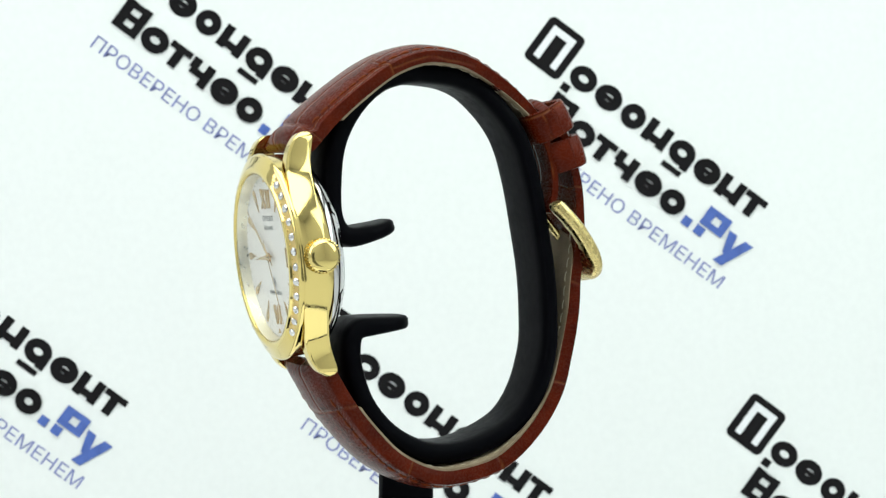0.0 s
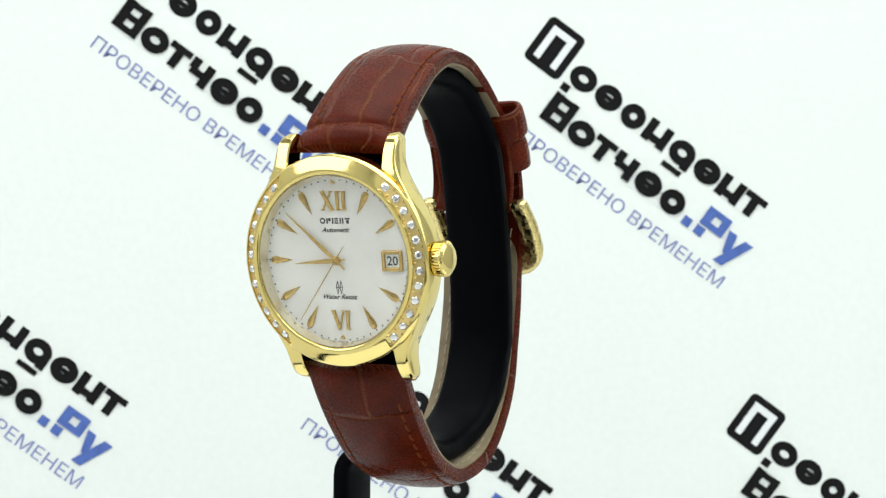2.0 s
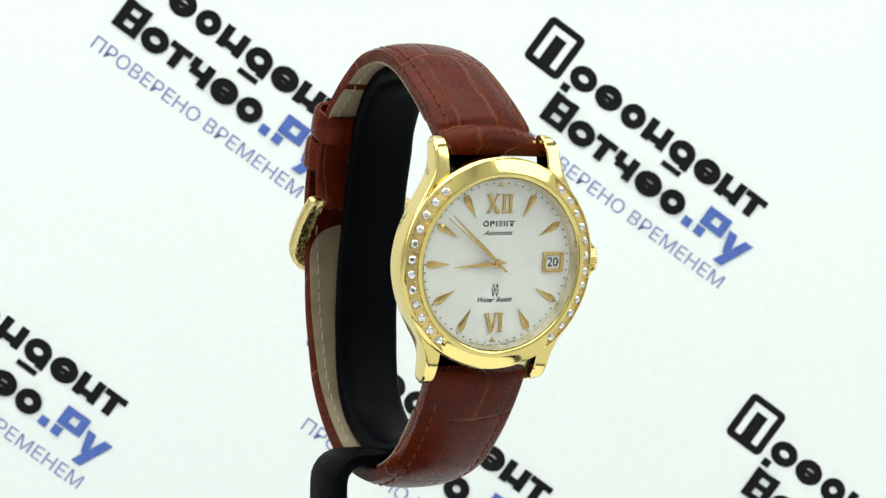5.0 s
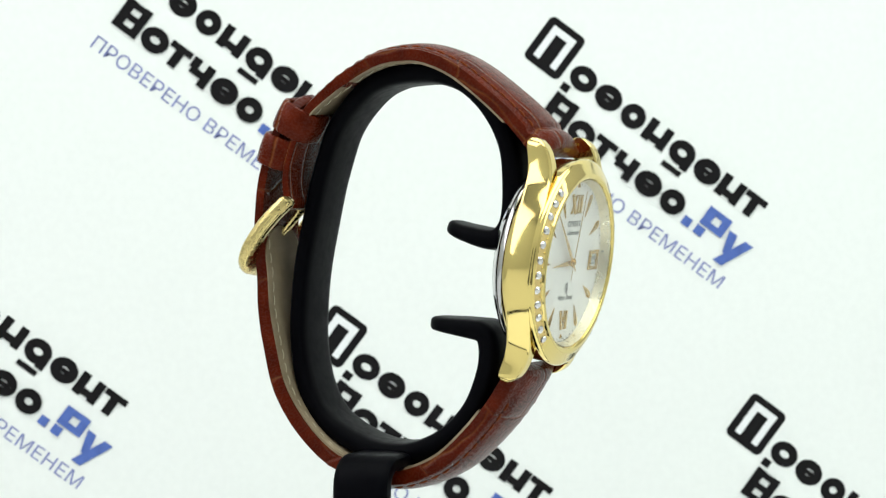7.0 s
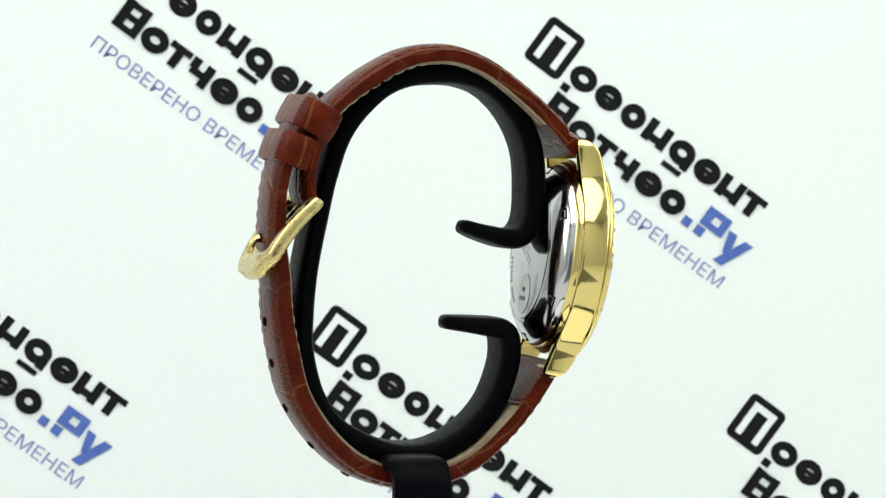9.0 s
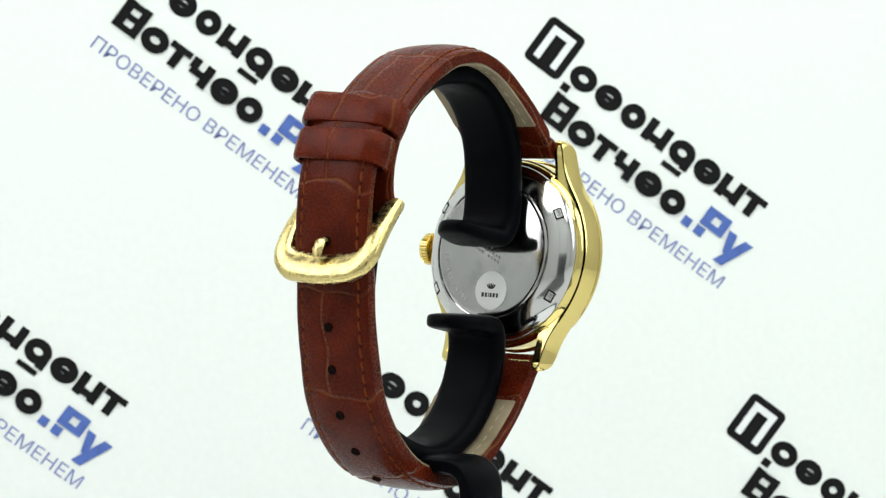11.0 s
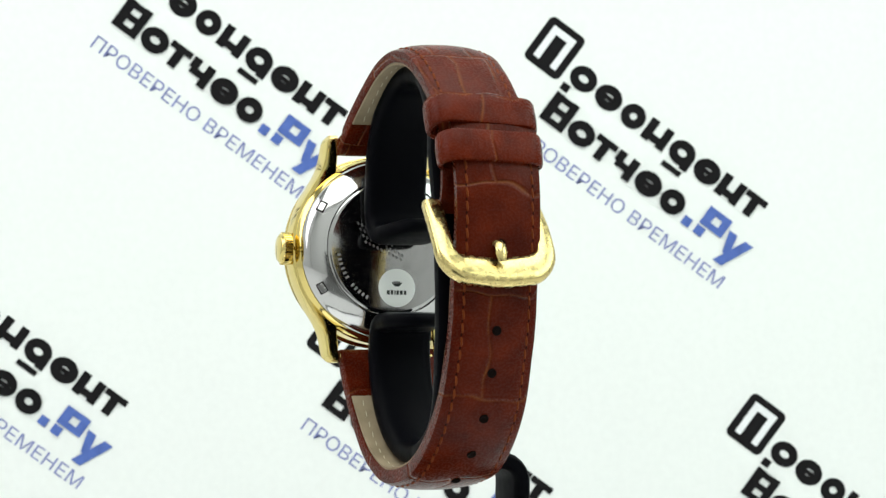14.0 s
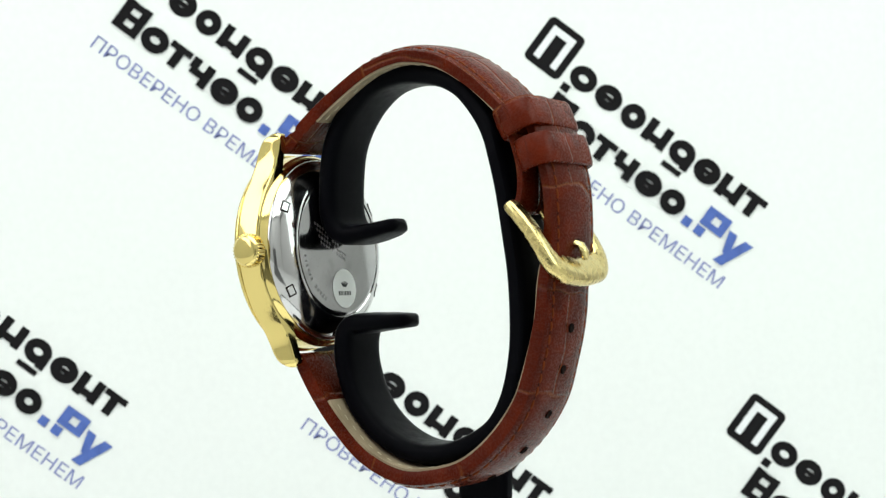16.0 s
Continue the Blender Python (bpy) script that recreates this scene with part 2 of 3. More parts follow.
# ---- the place: a table in a white tent ----
def plain_wall(name, lo, hi, mat, label):
    bm = bmesh.new()
    box(bm, [c * 1000 for c in lo], [c * 1000 for c in hi], 2)
    return tagged(part(name, bm, mat, smooth=False), label, "wall", kind="structure")


plain_wall("floor", (-0.66, -0.24, -0.03), (0.66, 0.52, 0.0), TABLE, "pale grey floor of the photo tent")
plain_wall("floor_west", (-0.66, -0.82, -0.03), (-0.16, -0.24, 0.0), TABLE, "pale grey floor of the photo tent")
plain_wall("floor_east", (0.16, -0.82, -0.03), (0.66, -0.24, 0.0), TABLE, "pale grey floor of the photo tent")
# unseen dark floor panel, added to put dark bands into the metal's reflections
plain_wall("floor_south", (-0.16, -0.82, -0.03), (0.16, -0.24, -0.001), DARK, "unseen dark floor panel, added for dark reflections")
plain_wall("wall_west", (-0.66, -0.82, 0.0), (-0.64, 0.52, 0.92), TENT, "pale grey fabric side of the photo tent")
plain_wall("wall_east", (0.64, -0.82, 0.0), (0.66, 0.52, 0.92), TENT, "pale grey fabric side of the photo tent")
plain_wall("wall_north", (-0.64, 0.50, 0.0), (0.64, 0.52, 0.92), TENT, "pale grey fabric back of the photo tent")
plain_wall("wall_south_west", (-0.66, -0.84, -0.03), (-0.16, -0.82, 0.92), TENT, "pale grey fabric front flap of the photo tent")
plain_wall("wall_south_east", (0.16, -0.84, -0.03), (0.66, -0.82, 0.92), TENT, "pale grey fabric front flap of the photo tent")
plain_wall("wall_south", (-0.16, -0.86, -0.03), (0.16, -0.842, 0.26), DARK, "dark opening between the tent's front flaps")
plain_wall("wall_south_top", (-0.16, -0.86, 0.262), (0.16, -0.842, 0.92), TENT, "pale grey fabric over the tent's opening")
plain_wall("ceiling", (-0.66, -0.84, 0.92), (0.66, 0.52, 0.94), TENT, "pale grey fabric roof of the photo tent")

# ---- printed backdrop ----
SHEET_POSE = pose(0, 0.197, H, 0.69, 0, 4.74)
bm = bmesh.new()
box(bm, (-330, 0.0, -129.5), (330, 1.6, 330))
backdrop = tagged(part("backdrop", bm, SHEET, smooth=False, m=SHEET_POSE), "white backdrop sheet with a slanted repeating print", "backdrop", kind="structure")


def disc_ring(bm, cx, cz, rx, rz, hole, n=36):
    """A flat oval ring."""
    last = None
    for k in range(n + 1):
        g = radians(360 * k / n)
        c, s = math.cos(g), math.sin(g)
        now = (bm.verts.new((cx + rx * c, 0, cz + rz * s)), bm.verts.new((cx + (rx - hole) * c, 0, cz + (rz - hole) * s)))
        if last:
            bm.faces.new((last[0], now[0], now[1], last[1]))
        last = now


def quad(bm, pts):
    bm.faces.new([bm.verts.new((x, 0, z)) for x, z in pts])


def rect(bm, x0, z0, x1, z1):
    quad(bm, [(x0, z0), (x1, z0), (x1, z1), (x0, z1)])


def round_square(x0, z0, x1, z1, r, n=6):
    out = []
    for cx, cz, g0 in ((x1 - r, z1 - r, 0), (x0 + r, z1 - r, 90), (x0 + r, z0 + r, 180), (x1 - r, z0 + r, 270)):
        out += [(cx + r * math.cos(radians(g0 + 90 * k / n)), cz + r * math.sin(radians(g0 + 90 * k / n))) for k in range(n + 1)]
    return out


def shape_run(kinds, z, h, stroke):
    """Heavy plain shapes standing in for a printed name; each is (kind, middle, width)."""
    bm = bmesh.new()
    for kind, mid, w in kinds:
        x0, x1 = mid - w / 2, mid + w / 2
        if kind in ("ring", "barred_ring", "footed_ring", "tailed_ring"):
            disc_ring(bm, mid, z + h / 2, w / 2, h * 0.53, stroke)
        if kind == "barred_ring":
            rect(bm, x0 + stroke * 0.8, z + h * 0.38, x1 - stroke * 0.8, z + h * 0.58)
        elif kind == "footed_ring":
            rect(bm, x0, z - h * 0.42, x0 + stroke, z - h * 0.08)
        elif kind == "tailed_ring":
            rect(bm, x1 - stroke, z - h * 0.10, x1, z + h * 0.55)
            rect(bm, x0 + w * 0.1, z - h * 0.44, x1 - w * 0.1, z - h * 0.2)
        elif kind == "cup":
            rect(bm, x0, z, x0 + stroke, z + h)
            rect(bm, x1 - stroke, z, x1, z + h)
            rect(bm, x0 + stroke, z + h * 0.1, x1 - stroke, z + h * 0.42)
        elif kind == "hung_cup":
            rect(bm, x0, z + h * 0.5, x0 + stroke, z + h)
            rect(bm, x1 - stroke, z, x1, z + h)
            rect(bm, x0 + stroke * 0.3, z + h * 0.3, x1 - stroke, z + h * 0.6)
        elif kind == "capped_post":
            rect(bm, mid - stroke / 2, z, mid + stroke / 2, z + h * 0.72)
            rect(bm, x0, z + h * 0.72, x1, z + h)
        elif kind in ("slotted_block", "footed_square"):
            tall = h * 1.36
            low = (0.0, 0.39, 0.78) if kind == "slotted_block" else (0.36, 0.80)
            rect(bm, x0, z + tall * low[0], x0 + stroke * 1.1, z + tall)
            rect(bm, x1 - stroke * 0.95, z + tall * low[0], x1, z + tall)
            for k in low:
                rect(bm, x0 + stroke * 1.1, z + tall * k, x1 - stroke * 0.95, z + tall * (k + 0.2))
            if kind == "footed_square":
                rect(bm, x0, z, x0 + stroke * 1.1, z + tall * 0.3)
        elif kind == "wedge":
            quad(bm, [(x0, z + h), (x0 + stroke * 1.1, z + h), (mid - stroke * 0.05, z + h * 0.05), (mid - stroke * 0.9, z + h * 0.05)])
            quad(bm, [(x1 - stroke * 1.1, z + h), (x1, z + h), (mid - w * 0.02, z - h * 0.44), (mid - w * 0.02 - stroke * 1.2, z - h * 0.44)])
        elif kind == "dot":
            rect(bm, x0, z, x1, z + w)
    bm.verts.ensure_lookup_table()
    for n, f in enumerate(bm.faces):
        for v in f.verts:
            v.co.y = min(v.co.y, -0.0006 * n)
    return bm


TURN = 35.45
LAT_A, LAT_B = (107.98, -21.39), (-54.04, -73.85)


def print_meshes():
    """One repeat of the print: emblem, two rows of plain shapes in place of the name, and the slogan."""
    out = []
    bm = bmesh.new()
    bm.faces.new([bm.verts.new((x, 0, z)) for x, z in round_square(-101.0, -2.2, -90.0, 10.8, 1.6)])
    out.append(("printed_emblem", bm, PRINT_BLACK, -0.10))
    bm = bmesh.new()
    rect(bm, -99.0, 7.2, -92.0, 9.0)
    rect(bm, -99.0, -0.3, -97.2, 7.2)
    rect(bm, -93.8, -0.3, -92.0, 7.2)
    out.append(("emblem_mark", bm, PRINT_WHITE, -0.20))
    bm = shape_run([("footed_ring", -84.9, 7.4), ("barred_ring", -76.9, 7.4), ("ring", -69.0, 6.6), ("cup", -61.3, 7.0), ("tailed_ring", -53.3, 7.2),
                    ("barred_ring", -45.3, 7.4), ("cup", -37.7, 6.8), ("capped_post", -30.8, 6.4)], -0.6, 6.0, 2.3)
    out.append(("printed_name_shapes", bm, PRINT_BLACK, -0.10))
    bm = shape_run([("slotted_block", -84.9, 7.2), ("ring", -77.1, 7.4), ("capped_post", -70.3, 6.2), ("hung_cup", -63.4, 6.4), ("barred_ring", -55.7, 7.4), ("ring", -47.9, 6.8)], -12.1, 6.0, 2.3)
    out.append(("printed_name_shapes", bm, PRINT_BLACK, -0.30))
    bm = shape_run([("dot", -42.0, 2.4), ("footed_square", -35.8, 7.0), ("wedge", -27.9, 7.6)], -12.1, 6.0, 2.3)
    out.append(("printed_name_shapes", bm, PRINT_BLUE, -0.30))
    bm = writing("ПРОВЕРЕНО ВРЕМЕНЕМ", 4.9)
    xs = [v.co.x for v in bm.verts]
    k = 64.0 / (max(xs) - min(xs))
    moved(bm, x=-57.2, z=-20.0, sx=k)
    out.append(("printed_slogan", bm, PRINT_SLOGAN, -0.10))
    return out


first = []
for name, bm, mat, lift in print_meshes():
    moved(bm, y=lift, turn=TURN)
    moved(bm, -0.27, 0, -2.45)
    first.append(part(name, bm, mat, backdrop, smooth=False))
for i in range(-1, 4):
    for j in range(-2, 3):
        dx, dz = i * LAT_A[0] + j * LAT_B[0], i * LAT_A[1] + j * LAT_B[1]
        if (i, j) == (0, 0) or not (-210 < dx - 60 < 230 and -135 < dz < 260):
            continue
        for ob in first:
            o = ob.copy()
            scene.collection.objects.link(o)
            o.matrix_basis = mm_pose(dx, 0, dz)

# ---- display stand: a black sprung ring on a bent foot ----
stand = tagged(new("watch_stand"), "black plastic display stand with an open ring", "stand")
RING = [(-5.6, -7.0), (-9.8, -8.4), (-15.4, -9.3), (-18.2, -6.5), (-18.7, 0.0), (-17.9, 6.9), (-14.9, 12.9), (-10.4, 17.3), (-5.4, 19.2),
        (-0.1, 19.4), (5.6, 18.5), (10.5, 15.7), (15.7, 9.5), (18.6, 1.4), (20.55, -7.7), (21.95, -15.6), (22.55, -23.6), (22.35, -29.7),
        (20.5, -36.8), (16.9, -42.2), (10.5, -45.9), (4.5, -47.4), (-1.5, -46.8), (-7.4, -43.7), (-11.9, -38.7), (-14.3, -32.6),
        (-14.7, -28.1), (-13.6, -25.6), (-10.1, -24.9), (-2.6, -24.2)]


def ring_section(s, length):
    e = min(s, length - s)
    k = 1.0 if e > 7 else math.sqrt(max(0.02, 1 - ((7 - e) / 7.05) ** 2))
    th = 1.9 * (0.62 + 0.38 * min(1, e / 10.0))
    if e < 1.3:
        th *= math.sqrt(max(0.02, 1 - ((1.3 - e) / 1.32) ** 2))
    # the back of the ring is thinner than its arms and stands a little to one side
    u = s / length
    back = min(1.0, max(0.0, (u - 0.27) / 0.14)) * min(1.0, max(0.0, (0.74 - u) / 0.14))
    w = 5.8 * k * (1 + 0.05 * back)
    th *= 1 - 0.14 * back
    out = []
    for i in range(20):
        g = 2 * math.pi * i / 20
        c, q = math.cos(g), math.sin(g)
        out.append((2.2 * back + w * math.copysign(abs(c) ** 0.42, c), th * math.copysign(abs(q) ** 0.55, q) - 0.2 * back))
    return out


part("ring", sweep(RING, ring_section, 1, 0.4), PLASTIC, stand)


def foot_bar():
    """Flat bar from under the ring out to the side, bent down to the foot."""
    path = [(2, -48.5), (-5, -48.5), (-10.4, -48.5)]
    path += [(-10.4 - 4.0 * math.sin(radians(g)), -52.5 + 4.0 * math.cos(radians(g))) for g in range(15, 90, 15)]
    path += [(-14.4, -52.6), (-14.4, -62), (-14.4, -90), (-14.4, -120)]
    bm = bmesh.new()
    rows = []
    for i, (x, z) in enumerate(path):
        a, b = path[max(i - 1, 0)], path[min(i + 1, len(path) - 1)]
        t = Vector((b[0] - a[0], b[1] - a[1])).normalized()
        nx, nz = -t.y, t.x
        row = []
        for k in range(16):
            g = 2 * math.pi * k / 16
            c, q = math.cos(g), math.sin(g)
            h = 1.6 * math.copysign(abs(q) ** 0.6, q)
            row.append(bm.verts.new((x + nx * h, 4.2 + 5.2 * math.copysign(abs(c) ** 0.35, c), z + nz * h)))
        rows.append(row)
    for a, b in zip(rows, rows[1:]):
        for k in range(16):
            bm.faces.new((a[k], a[(k + 1) % 16], b[(k + 1) % 16], b[k]))
    bm.faces.new(rows[0])
    bm.faces.new(rows[-1][::-1])
    return bm


part("post", foot_bar(), PLASTIC, stand)
base = lathe([(0, 0), (34, 0), (35, 0.8), (35, 3.2), (34, 4.2), (0, 4.4)], 64)
for v in base.verts:
    v.co = (v.co.x, v.co.z, v.co.y - 122)
part("base_plate", base, PLASTIC, stand)

turntable = tagged(new("turntable"), "round white turntable with a black rim under the stand", "turntable")
for name, profile, mat in (("platter", [(0, 1), (95, 1), (95, 7.4), (94.4, 8), (0, 8)], PRINT_WHITE), ("rim", [(95.2, 0), (104, 0), (104, 6.5), (103, 7.5), (96, 7.5), (95.2, 7)], PLASTIC)):
    disc = lathe(profile + profile[:1], 96) if name == "rim" else lathe(profile, 96)
    for v in disc.verts:
        v.co = (v.co.x, v.co.z, v.co.y - 130)
    part(name, disc, mat, turntable)

# ---- wristwatch ----
watch = tagged(new("wristwatch"), "gold-cased watch with a brown embossed leather strap", "watch")
HEAD = mm_pose(-0.1, -27.9, -13.0, 7.1, -1.2, -2.7)


def case_side(sx):
    """One flank of the middle case with its two lugs: sections from tip to tip along z."""
    half = [(0, 17.8, -0.3, 4.3), (2, 17.69, -0.3, 4.3), (4, 17.34, -0.3, 4.3), (6, 16.76, -0.3, 4.3), (8, 15.9, -0.3, 4.3), (10, 14.74, -0.25, 4.35),
            (11.4, 13.75, -0.1, 4.45), (12.6, 13.05, 0.1, 4.6), (14, 12.55, 0.22, 4.75), (16, 12.12, 0.65, 5.1), (18, 11.85, 1.3, 5.55), (19.4, 11.7, 2.05, 5.9), (20.3, 11.6, 2.9, 5.95), (20.8, 11.5, 3.7, 5.75), (21.0, 11.3, 4.3, 5.35)]
    ctrl = [(-z, x, f, r) for z, x, f, r in half[:0:-1]] + half
    pts = curve_points(ctrl, 0.25)[0]
    bm = bmesh.new()
    rows = []
    for z, _, yf, yr in pts:
        # round the middle, sweeping into nearly straight lugs
        za = abs(z)
        xo = 1.7 * math.log(math.exp(math.sqrt(max(0.0, 17.75 ** 2 - z * z)) / 1.7) + math.exp((12.6 - 0.045 * za) / 1.7)) - 0.75 * max(0.0, (za - 19.6) / 1.4) ** 2
        xr = xo - 0.02 * za     # narrower at the rear
        xi = max(9.3, math.sqrt(max(0.0, 14.7 ** 2 - z * z)))
        ring = [(xi, yf + 0.3), (xi + 0.2, yf), (xo - 0.55, yf), (xo - 0.35, yf + 0.01), (xo - 0.1, yf + 0.1), (xo - 0.01, yf + 0.32), (xo, yf + 0.5), (xr + 0.06, yr - 0.45), (xr, yr - 0.25), (xr - 0.1, yr - 0.06), (xr - 0.35, yr), (xi + 0.2, yr), (xi, yr - 0.3)]
        rows.append([bm.verts.new((sx * x, y, z)) for x, y in ring])
    n = len(rows[0])
    for a, b in zip(rows, rows[1:]):
        for k in range(n):
            bm.faces.new((a[k], a[(k + 1) % n], b[(k + 1) % n], b[k]))
    bm.faces.new(rows[0])
    bm.faces.new(rows[-1][::-1])
    return bm


part("case", lathe([(15.0, 0.2), (16.9, -0.5), (17.3, -0.4), (17.55, -0.1), (17.6, 2.4), (17.5, 4.0), (17.3, 4.15), (17.15, 4.6), (16.7, 5.3), (16.5, 5.5), (14.0, 5.6), (14.0, 1.0), (15.0, 0.2)], 160), GOLD, watch, m=HEAD)
for sx in (-1, 1):
    part("case_flank", case_side(sx), GOLD, watch, "polished gold case flank with two lugs", m=HEAD, sharp=30)


def bezel():
    """Polished ring with two sunk channels for the stones."""
    radii = [(14.5, 0.3), (14.53, -0.9), (14.66, -1.8), (14.85, -2.0), (15.2, -2.06), (15.62, -2.0), (15.7, -1.97), (16.15, -1.76), (16.6, -1.54), (17.0, -1.34), (17.42, -1.13), (17.5, -1.09), (17.8, -0.88), (18.0, -0.6), (18.0, -0.3), (17.6, -0.1), (16.8, -0.05)]
    bm = bmesh.new()
    n = 300
    grid = []
    for k in range(n):
        g = 360 * k / n
        off = abs((g + 90) % 180 - 90)         # angle from the 12-6 line
        row = []
        for r, y in radii:
            # the channel runs to a point at its outer edge
            if 15.65 < r < 17.45 and off > 34.5 + (17.45 - r) * 2.6:
                y += 0.36
            row.append(bm.verts.new((r * math.sin(radians(g)), y, r * math.cos(radians(g)))))
        grid.append(row)
    for k in range(n):
        a, b = grid[k], grid[(k + 1) % n]
        off = abs(((k + 0.5) * 360 / n + 90) % 180 - 90)
        for i in range(len(radii) - 1):
            f = bm.faces.new((a[i], b[i], b[i + 1], a[i + 1]))
            if 15.65 < radii[i][0] and radii[i + 1][0] < 17.45 and off > 34.5 + (17.45 - radii[i][0]) * 2.6:
                f.material_index = 1
    return bm


bez = part("bezel", bezel(), [GOLD, GOLD_SET], watch, "polished gold bezel with two arcs of clear stones", m=HEAD)

bm = bmesh.new()
rings = []
for r, y, turn, n in ((0.36, -0.30, 0.0, 8), (0.60, -0.17, 22.5, 8), (0.76, 0.0, 0.0, 8), (0.76, 0.25, 0.0, 8)):
    rings.append([bm.verts.new((r * math.sin(radians(45 * k + turn)), y, r * math.cos(radians(45 * k + turn)))) for k in range(n)])
bm.faces.new(rings[0])
bm.faces.new(rings[3][::-1])
for k in range(8):
    j = (k + 1) % 8
    bm.faces.new((rings[0][k], rings[0][j], rings[1][k]))
    bm.faces.new((rings[0][j], rings[1][j], rings[1][k]))
    bm.faces.new((rings[1][k], rings[2][j], rings[2][k]))
    bm.faces.new((rings[1][k], rings[1][j], rings[2][j]))
    bm.faces.new((rings[2][k], rings[2][j], rings[3][j], rings[3][k]))
stone = part("stone", bm, STONE, bez, smooth=False)
bead = bmesh.new()
bmesh.ops.create_uvsphere(bead, u_segments=8, v_segments=6, radius=0.2)
bead_ob = part("bead", bead, GOLD, bez)
stones, beads = [], []
for side in (1, -1):
    for k in range(12):
        g = radians(41.5 + k * 98.0 / 11) * side
        n = len(stones)
        stones.append(mm_pose(16.6 * math.sin(g), -1.30, 16.6 * math.cos(g), 0, math.degrees(g), 0) @ pose(0, 0, 0, -25 + 8 * math.sin(n * 2.4), 0, 8 * math.cos(n * 3.7)))
        for dr in (-0.62, 0.62):
            h = g + radians(4.45) * side
            beads.append(mm_pose((16.57 + dr) * math.sin(h), -1.17 + 0.5 * dr, (16.57 + dr) * math.cos(h)))
for proto, places in ((stone, stones), (bead_ob, beads)):
    for n, place in enumerate(places):
        o = proto if n == 0 else proto.copy()
        if n:
            scene.collection.objects.link(o)
        o.matrix_basis = place

part("inner_ring", lathe([(13.95, 0.0), (14.48, -1.65), (14.52, -1.65), (14.52, 0.0)], 128), GOLD_SATIN, watch, "satin gold ring between dial and glass", m=HEAD)

# dial and its furniture
dial = part("dial", lathe([(0, 0.0), (6, 0.0), (14.3, 0.0), (14.3, 0.5), (0, 0.5)], 96), DIAL, watch, "silvery white dial with applied gold numerals", m=HEAD)


def bar(bm, x0, z0, x1, z1, w, y0=-0.3, y1=0.02):
    d = Vector((x1 - x0, z1 - z0)).normalized() * (w / 2)
    slab(bm, [(x0 - d.y, z0 + d.x), (x1 - d.y, z1 + d.x), (x1 + d.y, z1 - d.x), (x0 + d.y, z0 - d.x)], y0, y1)


def roman(strokes, h):
    """Upright Roman numeral from thick and thin strokes with serifs."""
    bm = bmesh.new()
    for n, (x0, z0, x1, z1, w) in enumerate(strokes):
        bar(bm, x0, z0 * h, x1, z1 * h, w, -0.30 + 0.011 * n)
    return bm


xii = roman([(-2.25, 1, -0.35, 0, 0.62), (-0.45, 1, -2.2, 0, 0.24), (0.75, 0, 0.75, 1, 0.56), (1.95, 0, 1.95, 1, 0.56),
             (-2.62, 0.965, -1.75, 0.965, 0.16), (-0.85, 0.965, -0.1, 0.965, 0.16), (-2.55, 0.035, -1.8, 0.035, 0.16), (-0.85, 0.035, 0.0, 0.035, 0.16),
             (0.3, 0.965, 2.45, 0.965, 0.16), (0.3, 0.035, 2.45, 0.035, 0.16)], 3.25)
part("numeral", moved(xii, z=8.45), GOLD_MARK, dial, smooth=False)
vi = roman([(-1.45, 1, -0.35, 0, 0.6), (0.45, 1, -0.3, 0, 0.24), (1.3, 0, 1.3, 1, 0.56),
            (-1.85, 0.965, -1.0, 0.965, 0.16), (0.1, 0.965, 1.75, 0.965, 0.16), (0.85, 0.035, 1.75, 0.035, 0.16)], 3.25)
part("numeral", moved(vi, z=-11.75), GOLD_MARK, dial, smooth=False)


def marker():
    """A tapering faceted baton with a ridge along its middle."""
    bm = bmesh.new()
    rim = [(0, 8.9), (0.66, 12.2), (0.46, 13.1), (0, 13.3), (-0.46, 13.1), (-0.66, 12.2)]
    low = [bm.verts.new((x, 0.02, z)) for x, z in rim]
    top = [bm.verts.new((x, -0.16, z)) for x, z in rim]
    r0, r1 = bm.verts.new((0, -0.27, 10.6)), bm.verts.new((0, -0.31, 12.4))
    for i in range(6):
        j = (i + 1) % 6
        bm.faces.new((low[i], low[j], top[j], top[i]))
    for f in ((top[0], top[1], r1, r0), (top[1], top[2], r1), (top[2], top[3], r1), (top[3], top[4], r1), (top[4], top[5], r1), (top[5], top[0], r0, r1)):
        bm.faces.new(f)
    return bm


mk = part("hour_marker", marker(), GOLD_MARK, dial, smooth=False)
for n, hr in enumerate((1, 2, 4, 5, 7, 8, 9, 10, 11)):
    o = mk if n == 0 else mk.copy()
    if n:
        scene.collection.objects.link(o)
    o.matrix_basis = pose(0, 0, 0, 0, 30 * hr, 0)
bm = bmesh.new()
for k in range(60):
    if k % 30:
        g = radians(6 * k)
        c = [(13.55 * math.sin(g) + 0.16 * math.cos(h), 13.55 * math.cos(g) + 0.16 * math.sin(h)) for h in (math.pi * j / 4 for j in range(8))]
        bm.faces.new([bm.verts.new((x, -0.03, z)) for x, z in c])
tagged(part("minute_dots", bm, INK, dial, smooth=False), kind="stuff")
for z, up in ((13.0, 1), (-13.0, -1)):
    bm = bmesh.new()
    slab(bm, [(-0.55, z), (0.55, z), (0, z + 0.7 )] if up > 0 else [(-0.55, z - 0.35), (0.55, z - 0.35), (0, z + 0.35)], -0.2, 0.02)
    part("triangle_marker", bm, GOLD_MARK, dial, smooth=False)
